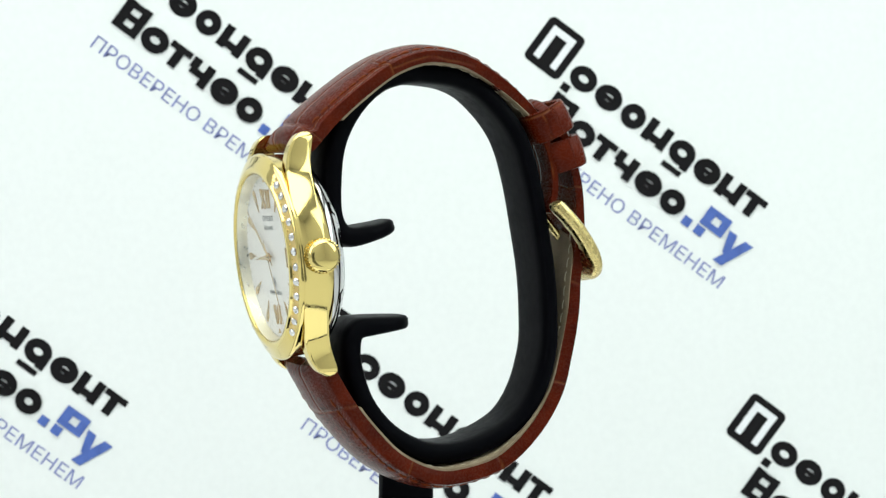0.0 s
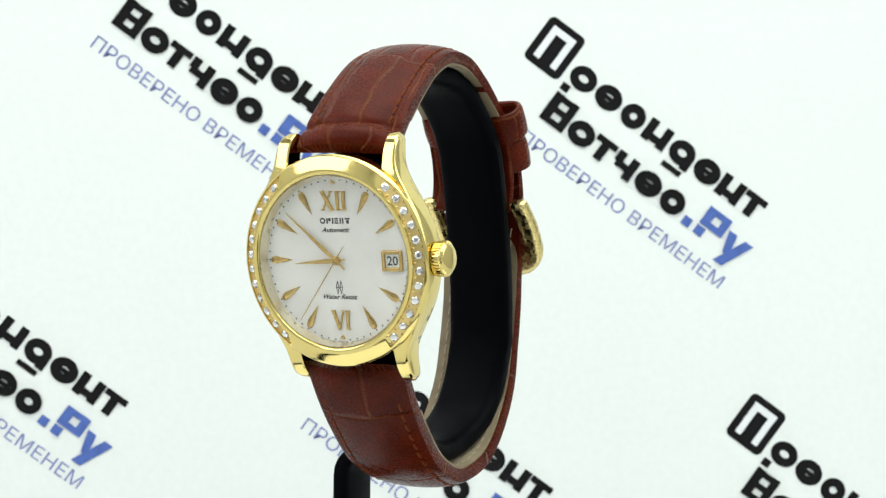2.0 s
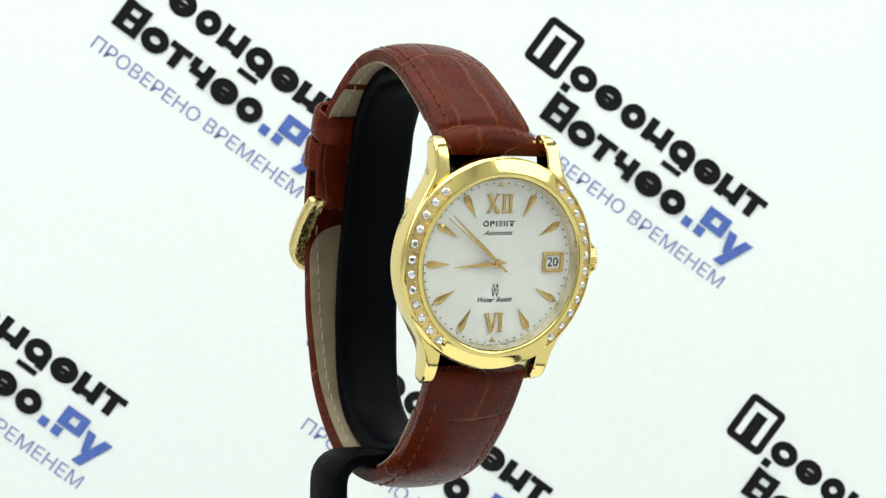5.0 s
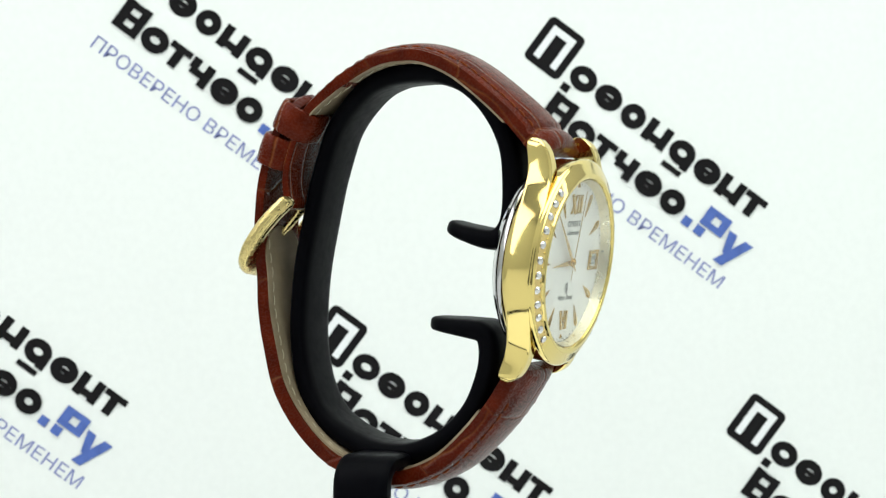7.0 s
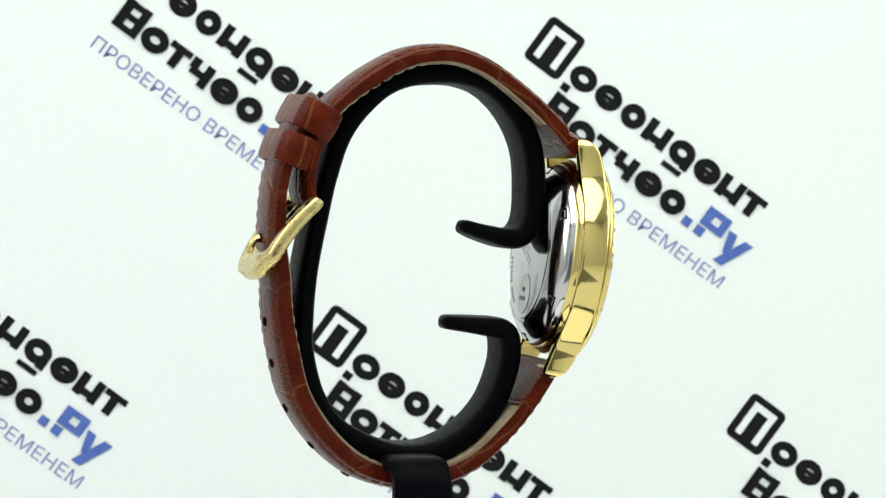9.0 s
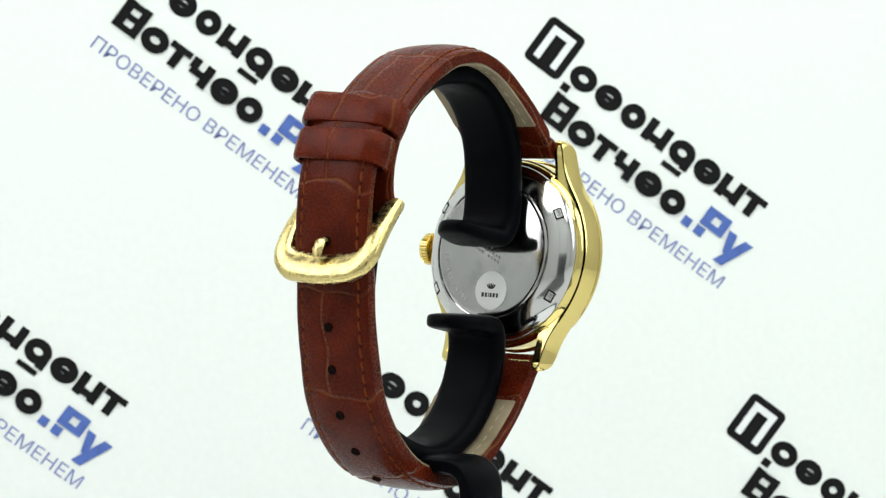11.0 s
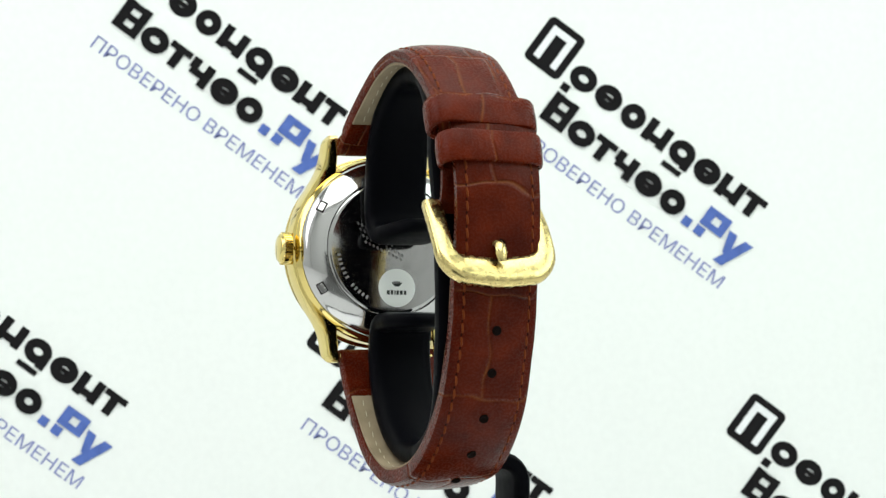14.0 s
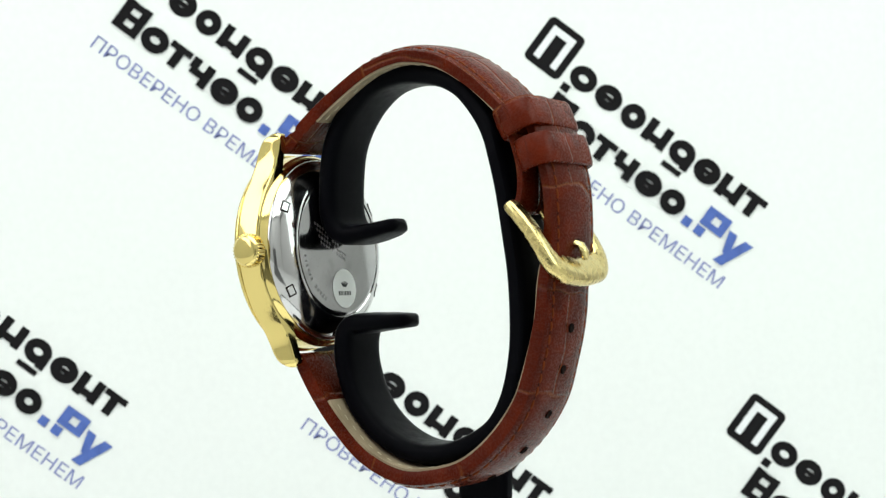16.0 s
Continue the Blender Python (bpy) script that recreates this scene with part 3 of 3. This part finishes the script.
# date window at three o'clock
bm = bmesh.new()
for lo, hi in (((8.75, -1.75), (9.4, 1.75)), ((12.1, -1.75), (12.75, 1.75)), ((9.4, 1.1), (12.1, 1.75)), ((9.4, -1.75), (12.1, -1.1))):
    box(bm, (lo[0], -0.4, lo[1]), (hi[0], 0.02, hi[1]), 0.12)
part("date_frame", bm, GOLD_MARK, dial, smooth=False)
bm = bmesh.new()
box(bm, (9.4, -0.04, -1.1), (12.1, 0.02, 1.1))
part("date_card", bm, PAPER, dial, smooth=False)
part("date_number", moved(writing("20", 2.15, bold=0.035), 10.75, -0.08, -0.75), INK, dial, smooth=False)
# printed words; the maker's name is a row of plain shapes
bm = bmesh.new()
disc_ring(bm, -2.45, 6.68, 0.56, 0.52, 0.24, n=20)
for x0, z0, x1, z1 in ((-1.7, 6.2, -1.4, 7.16), (-1.28, 6.62, -0.85, 7.16), (-0.6, 6.2, -0.3, 7.16), (-0.08, 6.9, 0.62, 7.16), (-0.08, 6.56, 0.62, 6.76), (-0.08, 6.2, 0.62, 6.42),
                       (0.9, 6.2, 1.18, 7.16), (1.4, 6.2, 1.68, 7.16), (1.95, 6.9, 2.95, 7.16), (2.2, 6.2, 2.7, 6.78)):
    rect(bm, x0, z0, x1, z1)
part("printed_blocks", moved(bm, y=-0.04), INK, dial, smooth=False)
part("printed_word", moved(writing("Automatic", 1.15, 0.45, bold=0.022), 0, -0.04, 4.75, sx=1.1), INK, dial, smooth=False)
part("printed_word", moved(writing("Water Resist", 1.2, 0.45, bold=0.022), 0.1, -0.04, -6.6, sx=1.05), INK, dial, smooth=False)
bm = bmesh.new()
for x0, x1 in ((-0.62, -0.08), (0.08, 0.62)):
    m = (x0 + x1) / 2
    for a, b in (((x0, -4.6), (m, -3.5)), ((m, -3.5), (x1, -4.6)), ((x1, -4.6), (m, -5.7)), ((m, -5.7), (x0, -4.6)), ((x0, -4.6), (x1, -4.6))):
        bar(bm, *a, *b, 0.13, -0.04, -0.02)
part("printed_mark", bm, INK, dial, smooth=False)
bm = bmesh.new()
for k in range(16):
    if k not in (5, 8, 10):
        g = radians(180 + 17 - k * 34 / 15)
        bar(bm, 14.0 * math.sin(g - 0.012), 14.0 * math.cos(g - 0.012), 14.0 * math.sin(g + 0.012), 14.0 * math.cos(g + 0.012), 0.28, -0.04, -0.02)
tagged(part("fine_print", bm, INK, dial, smooth=False), kind="stuff")


def hand(length, tail, wide, y):
    bm = bmesh.new()
    slab(bm, [(-wide * 0.35, -tail), (wide * 0.35, -tail), (wide, length * 0.22), (0.06, length), (-0.06, length), (-wide, length * 0.22)], y - 0.1, y)
    bmesh.ops.create_cone(bm, segments=20, radius1=0.62, radius2=0.62, depth=0.12, cap_ends=True, matrix=Matrix.Translation((0, y - 0.05, 0)) @ Matrix.Rotation(radians(90), 4, "X"))
    return bm


HUB = HEAD
part("hour_hand", hand(8.2, 1.6, 0.42, -0.45), GOLD_MARK, watch, m=HUB @ pose(0, 0, 0, 0, 266.0, 0))
minute_hand = part("minute_hand", hand(12.3, 2.2, 0.36, -0.65), GOLD_MARK, watch)
second_hand = part("second_hand", hand(12.6, 3.2, 0.10, -0.85), GOLD_MARK, watch, "thin gold second hand")
part("hand_hub", lathe([(0, -0.98), (0.16, -0.98), (0.2, -1.12), (0.42, -1.14), (0.5, -1.05), (0.55, -0.86), (0.75, -0.8), (0.8, -0.5), (0, -0.5)], 32), GOLD_MARK, watch, "small gold hub at the centre of the hands", m=HUB)
crystal = part("crystal", lathe([(0, -2.26), (8, -2.23), (13.2, -2.13), (14.4, -1.98), (14.6, -1.8), (0, -1.75)], 96), GLASS, watch, "clear watch glass", m=HEAD)
crystal.visible_shadow = False

# crown
bm = bmesh.new()
rows = []
for x, r, k in ((17.0, 1.4, 0), (17.75, 1.4, 0), (17.8, 2.6, 0), (17.9, 2.95, 0), (17.98, 3.02, 1), (19.4, 3.02, 1), (19.5, 2.72, 0), (19.62, 2.6, 0), (19.85, 2.5, 0), (20.02, 2.2, 0), (20.12, 1.7, 0), (20.22, 0.9, 0), (20.25, 0.02, 0)):
    rows.append([bm.verts.new((x, 2.95 + (r - k * 0.3 * (j % 6 < 3)) * math.cos(2 * math.pi * j / 192), (r - k * 0.3 * (j % 6 < 3)) * math.sin(2 * math.pi * j / 192))) for j in range(192)])
for a, b in zip(rows, rows[1:]):
    for j in range(192):
        bm.faces.new((a[j], a[(j + 1) % 192], b[(j + 1) % 192], b[j]))
bm.faces.new(rows[0])
bm.faces.new(rows[-1])
part("crown", bm, GOLD, watch, "fluted gold winding crown", m=HEAD)

# steel back
back = part("case_back", lathe([(16.4, 5.3), (16.4, 5.9), (16.0, 6.5), (15.6, 6.95), (15.0, 7.4), (12.9, 8.7), (12.5, 8.8), (12.3, 8.62), (12.1, 8.8), (11.6, 8.92), (0, 8.95)], 128), [STEEL, BACK_STEEL], watch, "polished steel case back with a small sticker", m=HEAD)
for p in back.data.polygons:
    c = p.center
    if math.hypot(c.x, c.z) < 0.0123:
        p.material_index = 1
bm = bmesh.new()
box(bm, (-1.05, -0.35, -0.8), (1.05, 0.1, 0.8), 0.06)
inner = bmesh.new()
box(inner, (-0.78, -0.3, -0.58), (0.78, 0.14, 0.52), 0.05)
for f in inner.faces:
    f.material_index = 1
join(bm, inner)
# the dark surround is the notch's shade as colour, on a raised box
notch = part("notch", bm, [HOLE_SHADE, STEEL], back, smooth=False)
for n in range(6):
    g = 60 * n
    o = notch if n == 0 else notch.copy()
    if n:
        scene.collection.objects.link(o)
    o.matrix_basis = mm_pose(15.0 * math.sin(radians(g)), 7.36, 15.0 * math.cos(radians(g)), 0, g, 0) @ pose(0, 0, 0, 33, 0, 0)
bm = bmesh.new()
for k in range(12):
    if k != 6:
        g = radians(98 + 4.9 * k)
        bar(bm, 9.95 * math.sin(g), 9.95 * math.cos(g), 10.65 * math.sin(g), 10.65 * math.cos(g), 0.4, 8.9, 8.957)
for row, count in enumerate((6, 9, 11, 10)):
    for k in range(count):
        if k != 5:
            x, z = 6.4 - 0.75 * k - 0.5 * row, 4.2 - 1.15 * row - 0.34 * k
            bar(bm, x, z, x + 0.25, z + 0.55, 0.36, 8.9, 8.957)
tagged(part("engraving", bm, ETCHED, back, "pale engraved marks", smooth=False), kind="stuff")
stk = lathe([(0, 9.0), (3.5, 9.0), (3.55, 9.04), (3.5, 9.08), (0, 9.08)], 48)
sticker = part("sticker", moved(stk, -0.9, 0, -7.3), PAPER, back, "round white paper sticker")
bm = bmesh.new()
for k, w in enumerate((0.5, 0.4, 0.2, 0.4, 0.45, 0.4)):
    x = (-1.55, -0.98, -0.48, -0.2, 0.28, 0.82)[k] + 0.12
    rect(bm, x, -0.75, x + w * 0.82, -0.2)
for k in range(5):
    g = radians(-50 + 25 * k)
    bar(bm, 0.2 * math.sin(g), 0.35, 0.9 * math.sin(g), 0.5 + 0.55 * math.cos(g), 0.2, -0.01, 0.0)
part("printed_mark", moved(bm, -0.9, 9.12, -7.5, sx=-1.4, sz=1.4), INK, sticker, smooth=False)

# ---- strap ----
UPPER = [(-25.9, 5.6), (-20.5, 11.5), (-14.9, 16.3), (-9.4, 20.2), (-4.3, 22.3), (0.0, 22.8), (5.6, 21.9), (11.5, 18.8), (16.5, 15.1), (19.4, 12.2),
         (21.3, 8.2), (22.9, 3.2), (23.1, -1.2), (22.1, -4.8)]
LOWER = [(-21.9, -31.1), (-17.9, -37.6), (-13.4, -43.2), (-7.6, -48.5), (-0.6, -51.5), (5.5, -51.5), (13.1, -49.2), (19.4, -43.9), (23.9, -37.1),
         (26.0, -29.7), (27.3, -22.7), (27.7, -16.7), (28.3, -11.8), (28.5, -6.8), (28.1, -0.8), (26.9, 4.2), (25.0, 9.2), (22.7, 13.2), (20.9, 15.2)]


def strap_width(s, length, w0, w1, tip):
    w = w0 + (w1 - w0) * min(1, s / (length * 0.6))
    e = length - s
    if tip and e < 9:
        w *= math.sqrt(max(0.03, 1 - ((9 - e) / 9.1) ** 3))
    return w / 2


def strap_thick(s, length, t0, t1):
    """Thick at the case, t1 in the middle, thinner towards the free end."""
    u = s / length
    return t0 + (t1 - t0) * min(1, u / 0.3) - 0.9 * max(0.0, min(1.0, (u - 0.62) / 0.2))


def strap_top(u, s, length, t0, t1, pad):
    """Height of the leather's outer side at u (-1 to 1 across): padded, with a sunk seam near each edge."""
    u = abs(u)
    bulge = pad * (1 - min(1, s / (length * 0.75))) + 0.15
    # a sewn fold where the leather wraps the spring bar
    fold = 0.5 * math.exp(-((s - 4.3) / 0.6) ** 2) - 0.2 * math.exp(-((s - 2.2) / 1.2) ** 2) if t1 < t0 else 0.0
    return strap_thick(s, length, t0, t1) / 2 - 0.35 - 0.6 * u ** 9 + (bulge + 0.35) * (1 - min(1.0, (u / 0.88) ** 2.2)) - 0.24 * math.exp(-((u - 0.78) / 0.06) ** 2) - fold


def strap_section(w0, w1, t0, t1, tip, pad):
    def section(s, length):
        w = strap_width(s, length, w0, w1, tip)
        t = strap_thick(s, length, t0, t1)
        e = min(s, length - s)
        k = 0.55 + 0.45 * math.sqrt(min(1, e / 1.6))
        out = [(-w * 0.985, -t / 2 * k), (-w, -t / 2 * k + 0.25)]
        for i in range(21):
            u = math.sin(math.pi / 2 * (-1 + i / 10))
            out.append((w * u, strap_top(u, s, length, t0, t1, pad) * k))
        out += [(w, -t / 2 * k + 0.25), (w * 0.985, -t / 2 * k)]
        return out
    return section


def lining_section(w0, w1, t0, t1, tip):
    def section(s, length):
        w = strap_width(s, length, w0, w1, tip) - 0.12
        t = strap_thick(s, length, t0, t1)
        return [(-w, -t / 2 - 0.42), (-w, -t / 2 + 0.1), (w, -t / 2 + 0.1), (w, -t / 2 - 0.42)]
    return section


def stitches(ctrl, side, xs, lift, s0, s1, long, gap, r=0.16):
    """A row of short sunken stitches along the strap."""
    pts, tan, q = curve_points(ctrl, 0.3)
    bm = bmesh.new()
    s = s0
    while s < s1:
        run = []
        for k in range(5):
            d = s + long * k / 4
            p = [np.interp(d, q, pts[:, c]) for c in (0, 1)]
            t = [np.interp(d, q, tan[:, c]) for c in (0, 1)]
            n = (-t[1] * side, t[0] * side)
            o = lift(d, q[-1]) + (0.02, 0.14, 0.18, 0.14, 0.02)[k] * (1 if r > 0 else -1) - 0.1 * (1 if r > 0 else -1)
            run.append((xs(d, q[-1]) + 0.05 * (k - 2) + lean(p[1]), p[0] + n[0] * o, p[1] + n[1] * o))
        join(bm, tube(run, abs(r), abs(r), (1, 0, 0), 6))
        s += long + gap
    return bm


def stitch_holes(ctrl, side, xs, lift, s0, s1, step, late):
    """Small dark studs between the stitches; their colour is the shade of the needle holes."""
    pts, tan, q = curve_points(ctrl, 0.3)
    bm = bmesh.new()
    s = s0 + late
    while s < s1:
        p = [np.interp(s, q, pts[:, c]) for c in (0, 1)]
        t = [np.interp(s, q, tan[:, c]) for c in (0, 1)]
        o, x = lift(s, q[-1]), xs(s, q[-1]) + lean(p[1])
        n = (-t[1] * side, t[0] * side)

        def at(dx, ds, do):
            return bm.verts.new((x + dx, p[0] + t[0] * ds + n[0] * (o + do), p[1] + t[1] * ds + n[1] * (o + do)))
        rim = [at(0.32 * math.cos(k * math.pi / 3), 0.36 * math.sin(k * math.pi / 3), 0.0) for k in range(6)]
        top, low = at(0, 0, 0.07), at(0, 0, -0.3)
        for k in range(6):
            bm.faces.new((rim[k], rim[(k + 1) % 6], top))
            bm.faces.new((rim[(k + 1) % 6], rim[k], low))
        s += step
    return bm


def make_strap(name, ctrl, side, w0, w1, t0, t1, tip, pad, label, lined, s_stitch):
    body = part(name, sweep(ctrl, strap_section(w0, w1, t0, t1, tip, pad), side, 0.5), LEATHER_LONG if tip else LEATHER, watch, label)
    part("lining", sweep(ctrl, lining_section(w0, w1, t0, t1, tip), side, 0.8, lined), LINING, body, "beige suede lining")
    for sx in (-1, 1):
        def xs(s, length):
            return sx * strap_width(s, length, w0, w1, False) * 0.78

        def top(s, length):
            return strap_top(0.78, s, length, t0, t1, pad) + 0.02

        def under(s, length):
            t = strap_thick(s, length, t0, t1)
            return -t / 2 - 0.36
        part("stitching", stitches(ctrl, side, xs, top, s_stitch[0], s_stitch[1], 1.5, 0.75, 0.23), THREAD, body, "rust-coloured stitching")
        tagged(part("stitch_holes", stitch_holes(ctrl, side, xs, top, s_stitch[0], s_stitch[1], 2.25, 1.88), STITCH_HOLE_SHADE, body), kind="stuff")
        part("lining_stitching", stitches(ctrl, side, xs, under, lined[0] + 1, lined[1] - 1, 1.75, 0.75, -0.09), PALE_THREAD, body, "cream stitching")
    return body


strap_a = make_strap("strap", UPPER, 1, 18.55, 16.2, 3.3, 2.9, False, 0.75, "brown crocodile-embossed leather strap half with buckle", (8.5, 55), (5, 58))
strap_b = make_strap("strap", LOWER, -1, 18.55, 15.2, 3.3, 3.3, True, 0.5, "brown crocodile-embossed leather strap half with punched holes", (10.3, 91), (6.5, 104))

# punched holes: solid plugs, the shade inside them put in as near-black
pts, tan, q = curve_points(LOWER, 0.3)
for hy, hz in ((28.9, -9.6), (27.5, -24.0), (25.9, -31.1), (23.0, -38.4), (18.9, -44.7), (13.2, -49.4)):
    s_hole = q[np.argmin((pts[:, 0] - hy) ** 2 + (pts[:, 1] - hz) ** 2)]
    p = [np.interp(s_hole, q, pts[:, c]) for c in (0, 1)]
    t = [np.interp(s_hole, q, tan[:, c]) for c in (0, 1)]
    bm = lathe([(0, -0.1), (0.58, -0.1), (0.7, -0.19), (0.8, -0.14), (0.85, 0.3), (0, 0.3)], 20)
    turn = math.degrees(math.atan2(t[1], t[0]))
    out = strap_top(0.0, s_hole, q[-1], 3.3, 3.3, 0.5) + 0.07
    part("shaded_hole", bm, HOLE_SHADE, strap_b, "", True, mm_pose(lean(p[1]), p[0] + t[1] * out, p[1] - t[0] * out, turn + 90, 0, 0))


def keeper(cx, cy, cz, tip, slant, wide, deep, long):
    """A leather loop round both strap ends; tip: degrees by which its outward side tips upwards."""
    path = round_square(-wide / 2, -deep / 2, wide / 2, deep / 2, 2.8, 8)
    bm = bmesh.new()
    uv = bm.loops.layers.uv.new("UVMap")
    n = len(path)
    rows = []
    prof = [(-0.5, 0), (-0.47, 0.42), (-0.38, 0.62), (0, 0.72), (0.38, 0.62), (0.47, 0.42), (0.5, 0), (0.45, -0.4), (-0.45, -0.4)]
    run = 0
    for i, (x, r) in enumerate(path):
        a, b = path[i - 1], path[(i + 1) % n]
        t = Vector((b[0] - a[0], b[1] - a[1])).normalized()
        ox, orr = t.y, -t.x
        run += math.dist(path[i], path[i - 1])
        rows.append([(bm.verts.new((x + ox * h, r + orr * h, l * long)), (run, l * long + cz)) for l, h in prof])
    k = len(prof)
    for i in range(n):
        a, b = rows[i], rows[(i + 1) % n]
        for j in range(k):
            f = bm.faces.new([v[0] for v in (a[j], a[(j + 1) % k], b[(j + 1) % k], b[j])])
            for lp, v in zip(f.loops, (a[j], a[(j + 1) % k], b[(j + 1) % k], b[j])):
                lp[uv].uv = v[1]
    return part("strap_loop", bm, LEATHER_KEEPER, watch, "brown leather strap loop", m=mm_pose(lean(cz) + cx, cy, cz, 0, slant, 0) @ pose(0, 0, 0, tip, 0, 0))


keeper(0.5, 25.1, 5.6, 20, -2.2, 17.6, 5.8, 5.7)
keeper(0.9, 21.6, 11.2, 28, -3.2, 18.5, 6.4, 5.7)

# buckle: a D-shaped frame with a tongue, hinged on the upper strap half
BUCKLE = mm_pose(0.6, 21.9, -3.2, 36.5, 0, 0)      # its own -z runs from the hinge to the outer bar
frame_path = []
for x, z in [(-8.95, 0.5), (-8.95, 0.4), (-8.95, 0.1), (-8.97, -0.6), (-9.1, -3), (-9.2, -6), (-9.2, -8.6)] + [(-9.15 + 4.2 - 4.2 * math.cos(radians(g)), -9.8 - 4.0 * math.sin(radians(g))) for g in range(10, 91, 10)] + [(-3, -14.05), (-1.5, -14.2), (0, -14.25)]:
    frame_path.append((x, 0.9 * math.sin(math.pi * min(1, -z / 15)) if z < 0 else 0.0, z))
frame_path += [(-x, y, z) for x, y, z in frame_path[-2::-1]]


def fatter(u):
    """Rounded ends, slimmer arms, a broad outer bar."""
    e = 1 - abs(2 * u - 1)
    k = 0.62 + 0.38 * min(1, max(0, e - 0.35) / 0.4)
    end = (0.3, 0.65, 0.9, 1.0)[min(3, round(u * 36), round((1 - u) * 36))]
    return (k * end, (0.95 + 0.2 * min(1, e * 1.3)) * end)


buckle = part("buckle", tube(frame_path, 2.75, 1.25, (0, 1, 0), 20, scale=fatter, corner=0.7), GOLD_BUCKLE, watch, "polished gold tang buckle", m=BUCKLE)
part("hinge_pin", tube([(-8.9, 0, -0.4), (0, 0, -0.4), (8.9, 0, -0.4)], 0.38, 0.38, (0, 0, 1), 10), GOLD, buckle)
part("tongue", tube([(0, 0.2, -0.4), (0, 0.3, -4), (0, 0.7, -8), (0, 2.3, -9.6), (0, 3.1, -10.8), (0, 3.0, -12.2), (0, 2.4, -13.4)], 1.05, 0.7, (0, 1, 0), 12,
                    scale=lambda u: (1, 1) if u < 0.95 else (0.7, 0.7)), GOLD_BUCKLE, buckle)
for y, z in ((5.3, 19.6), (5.3, -19.6)):
    part("spring_bar", tube([(-8.9, y, z), (0, y, z), (8.9, y, z)], 0.45, 0.45, (0, 0, 1), 12), GOLD_BUCKLE, watch, m=HEAD)


# ---- what moves ----
TURNS = [(0, -66.5), (0.5, -56.5), (1, -46.4), (1.5, -36.5), (2, -27.4), (2.5, -18.6), (3, -9.2), (3.5, 0.9), (4, 10.6), (4.5, 20.1), (5, 29.6), (5.5, 39.1),
         (6, 48.6), (6.5, 58.2), (7, 67.7), (7.5, 77.3), (8, 86.8), (8.5, 96.3), (9, 105.9), (9.5, 115.4), (10, 124.9), (10.5, 134.4), (11, 143.8),
         (11.5, 153.3), (12, 162.7), (12.5, 172.2), (13, 181.9), (13.5, 192.1), (14, 202.2), (14.5, 211.3), (15, 219.6), (15.5, 229.4), (16, 238.7)]


def motions():
    turning = [(t, pose(0, 0, H, 0, 0, a) @ mm_pose(-1.7, 0, 0)) for t, a in TURNS]
    walk(stand, turning)
    walk(watch, turning)
    walk(turntable, [(t, pose(0, 0, H, 0, 0, a)) for t, a in TURNS])
    times = [k * 0.5 for k in range(33)]
    walk(second_hand, [(t, HUB @ pose(0, 0, 0, 0, 262.6 + 30.5 * (t - 3.5), 0)) for t in times])
    walk(minute_hand, [(t, HUB @ pose(0, 0, 0, 0, 311.8 + 0.5 * (t - 3.5), 0)) for t in times])


motions()
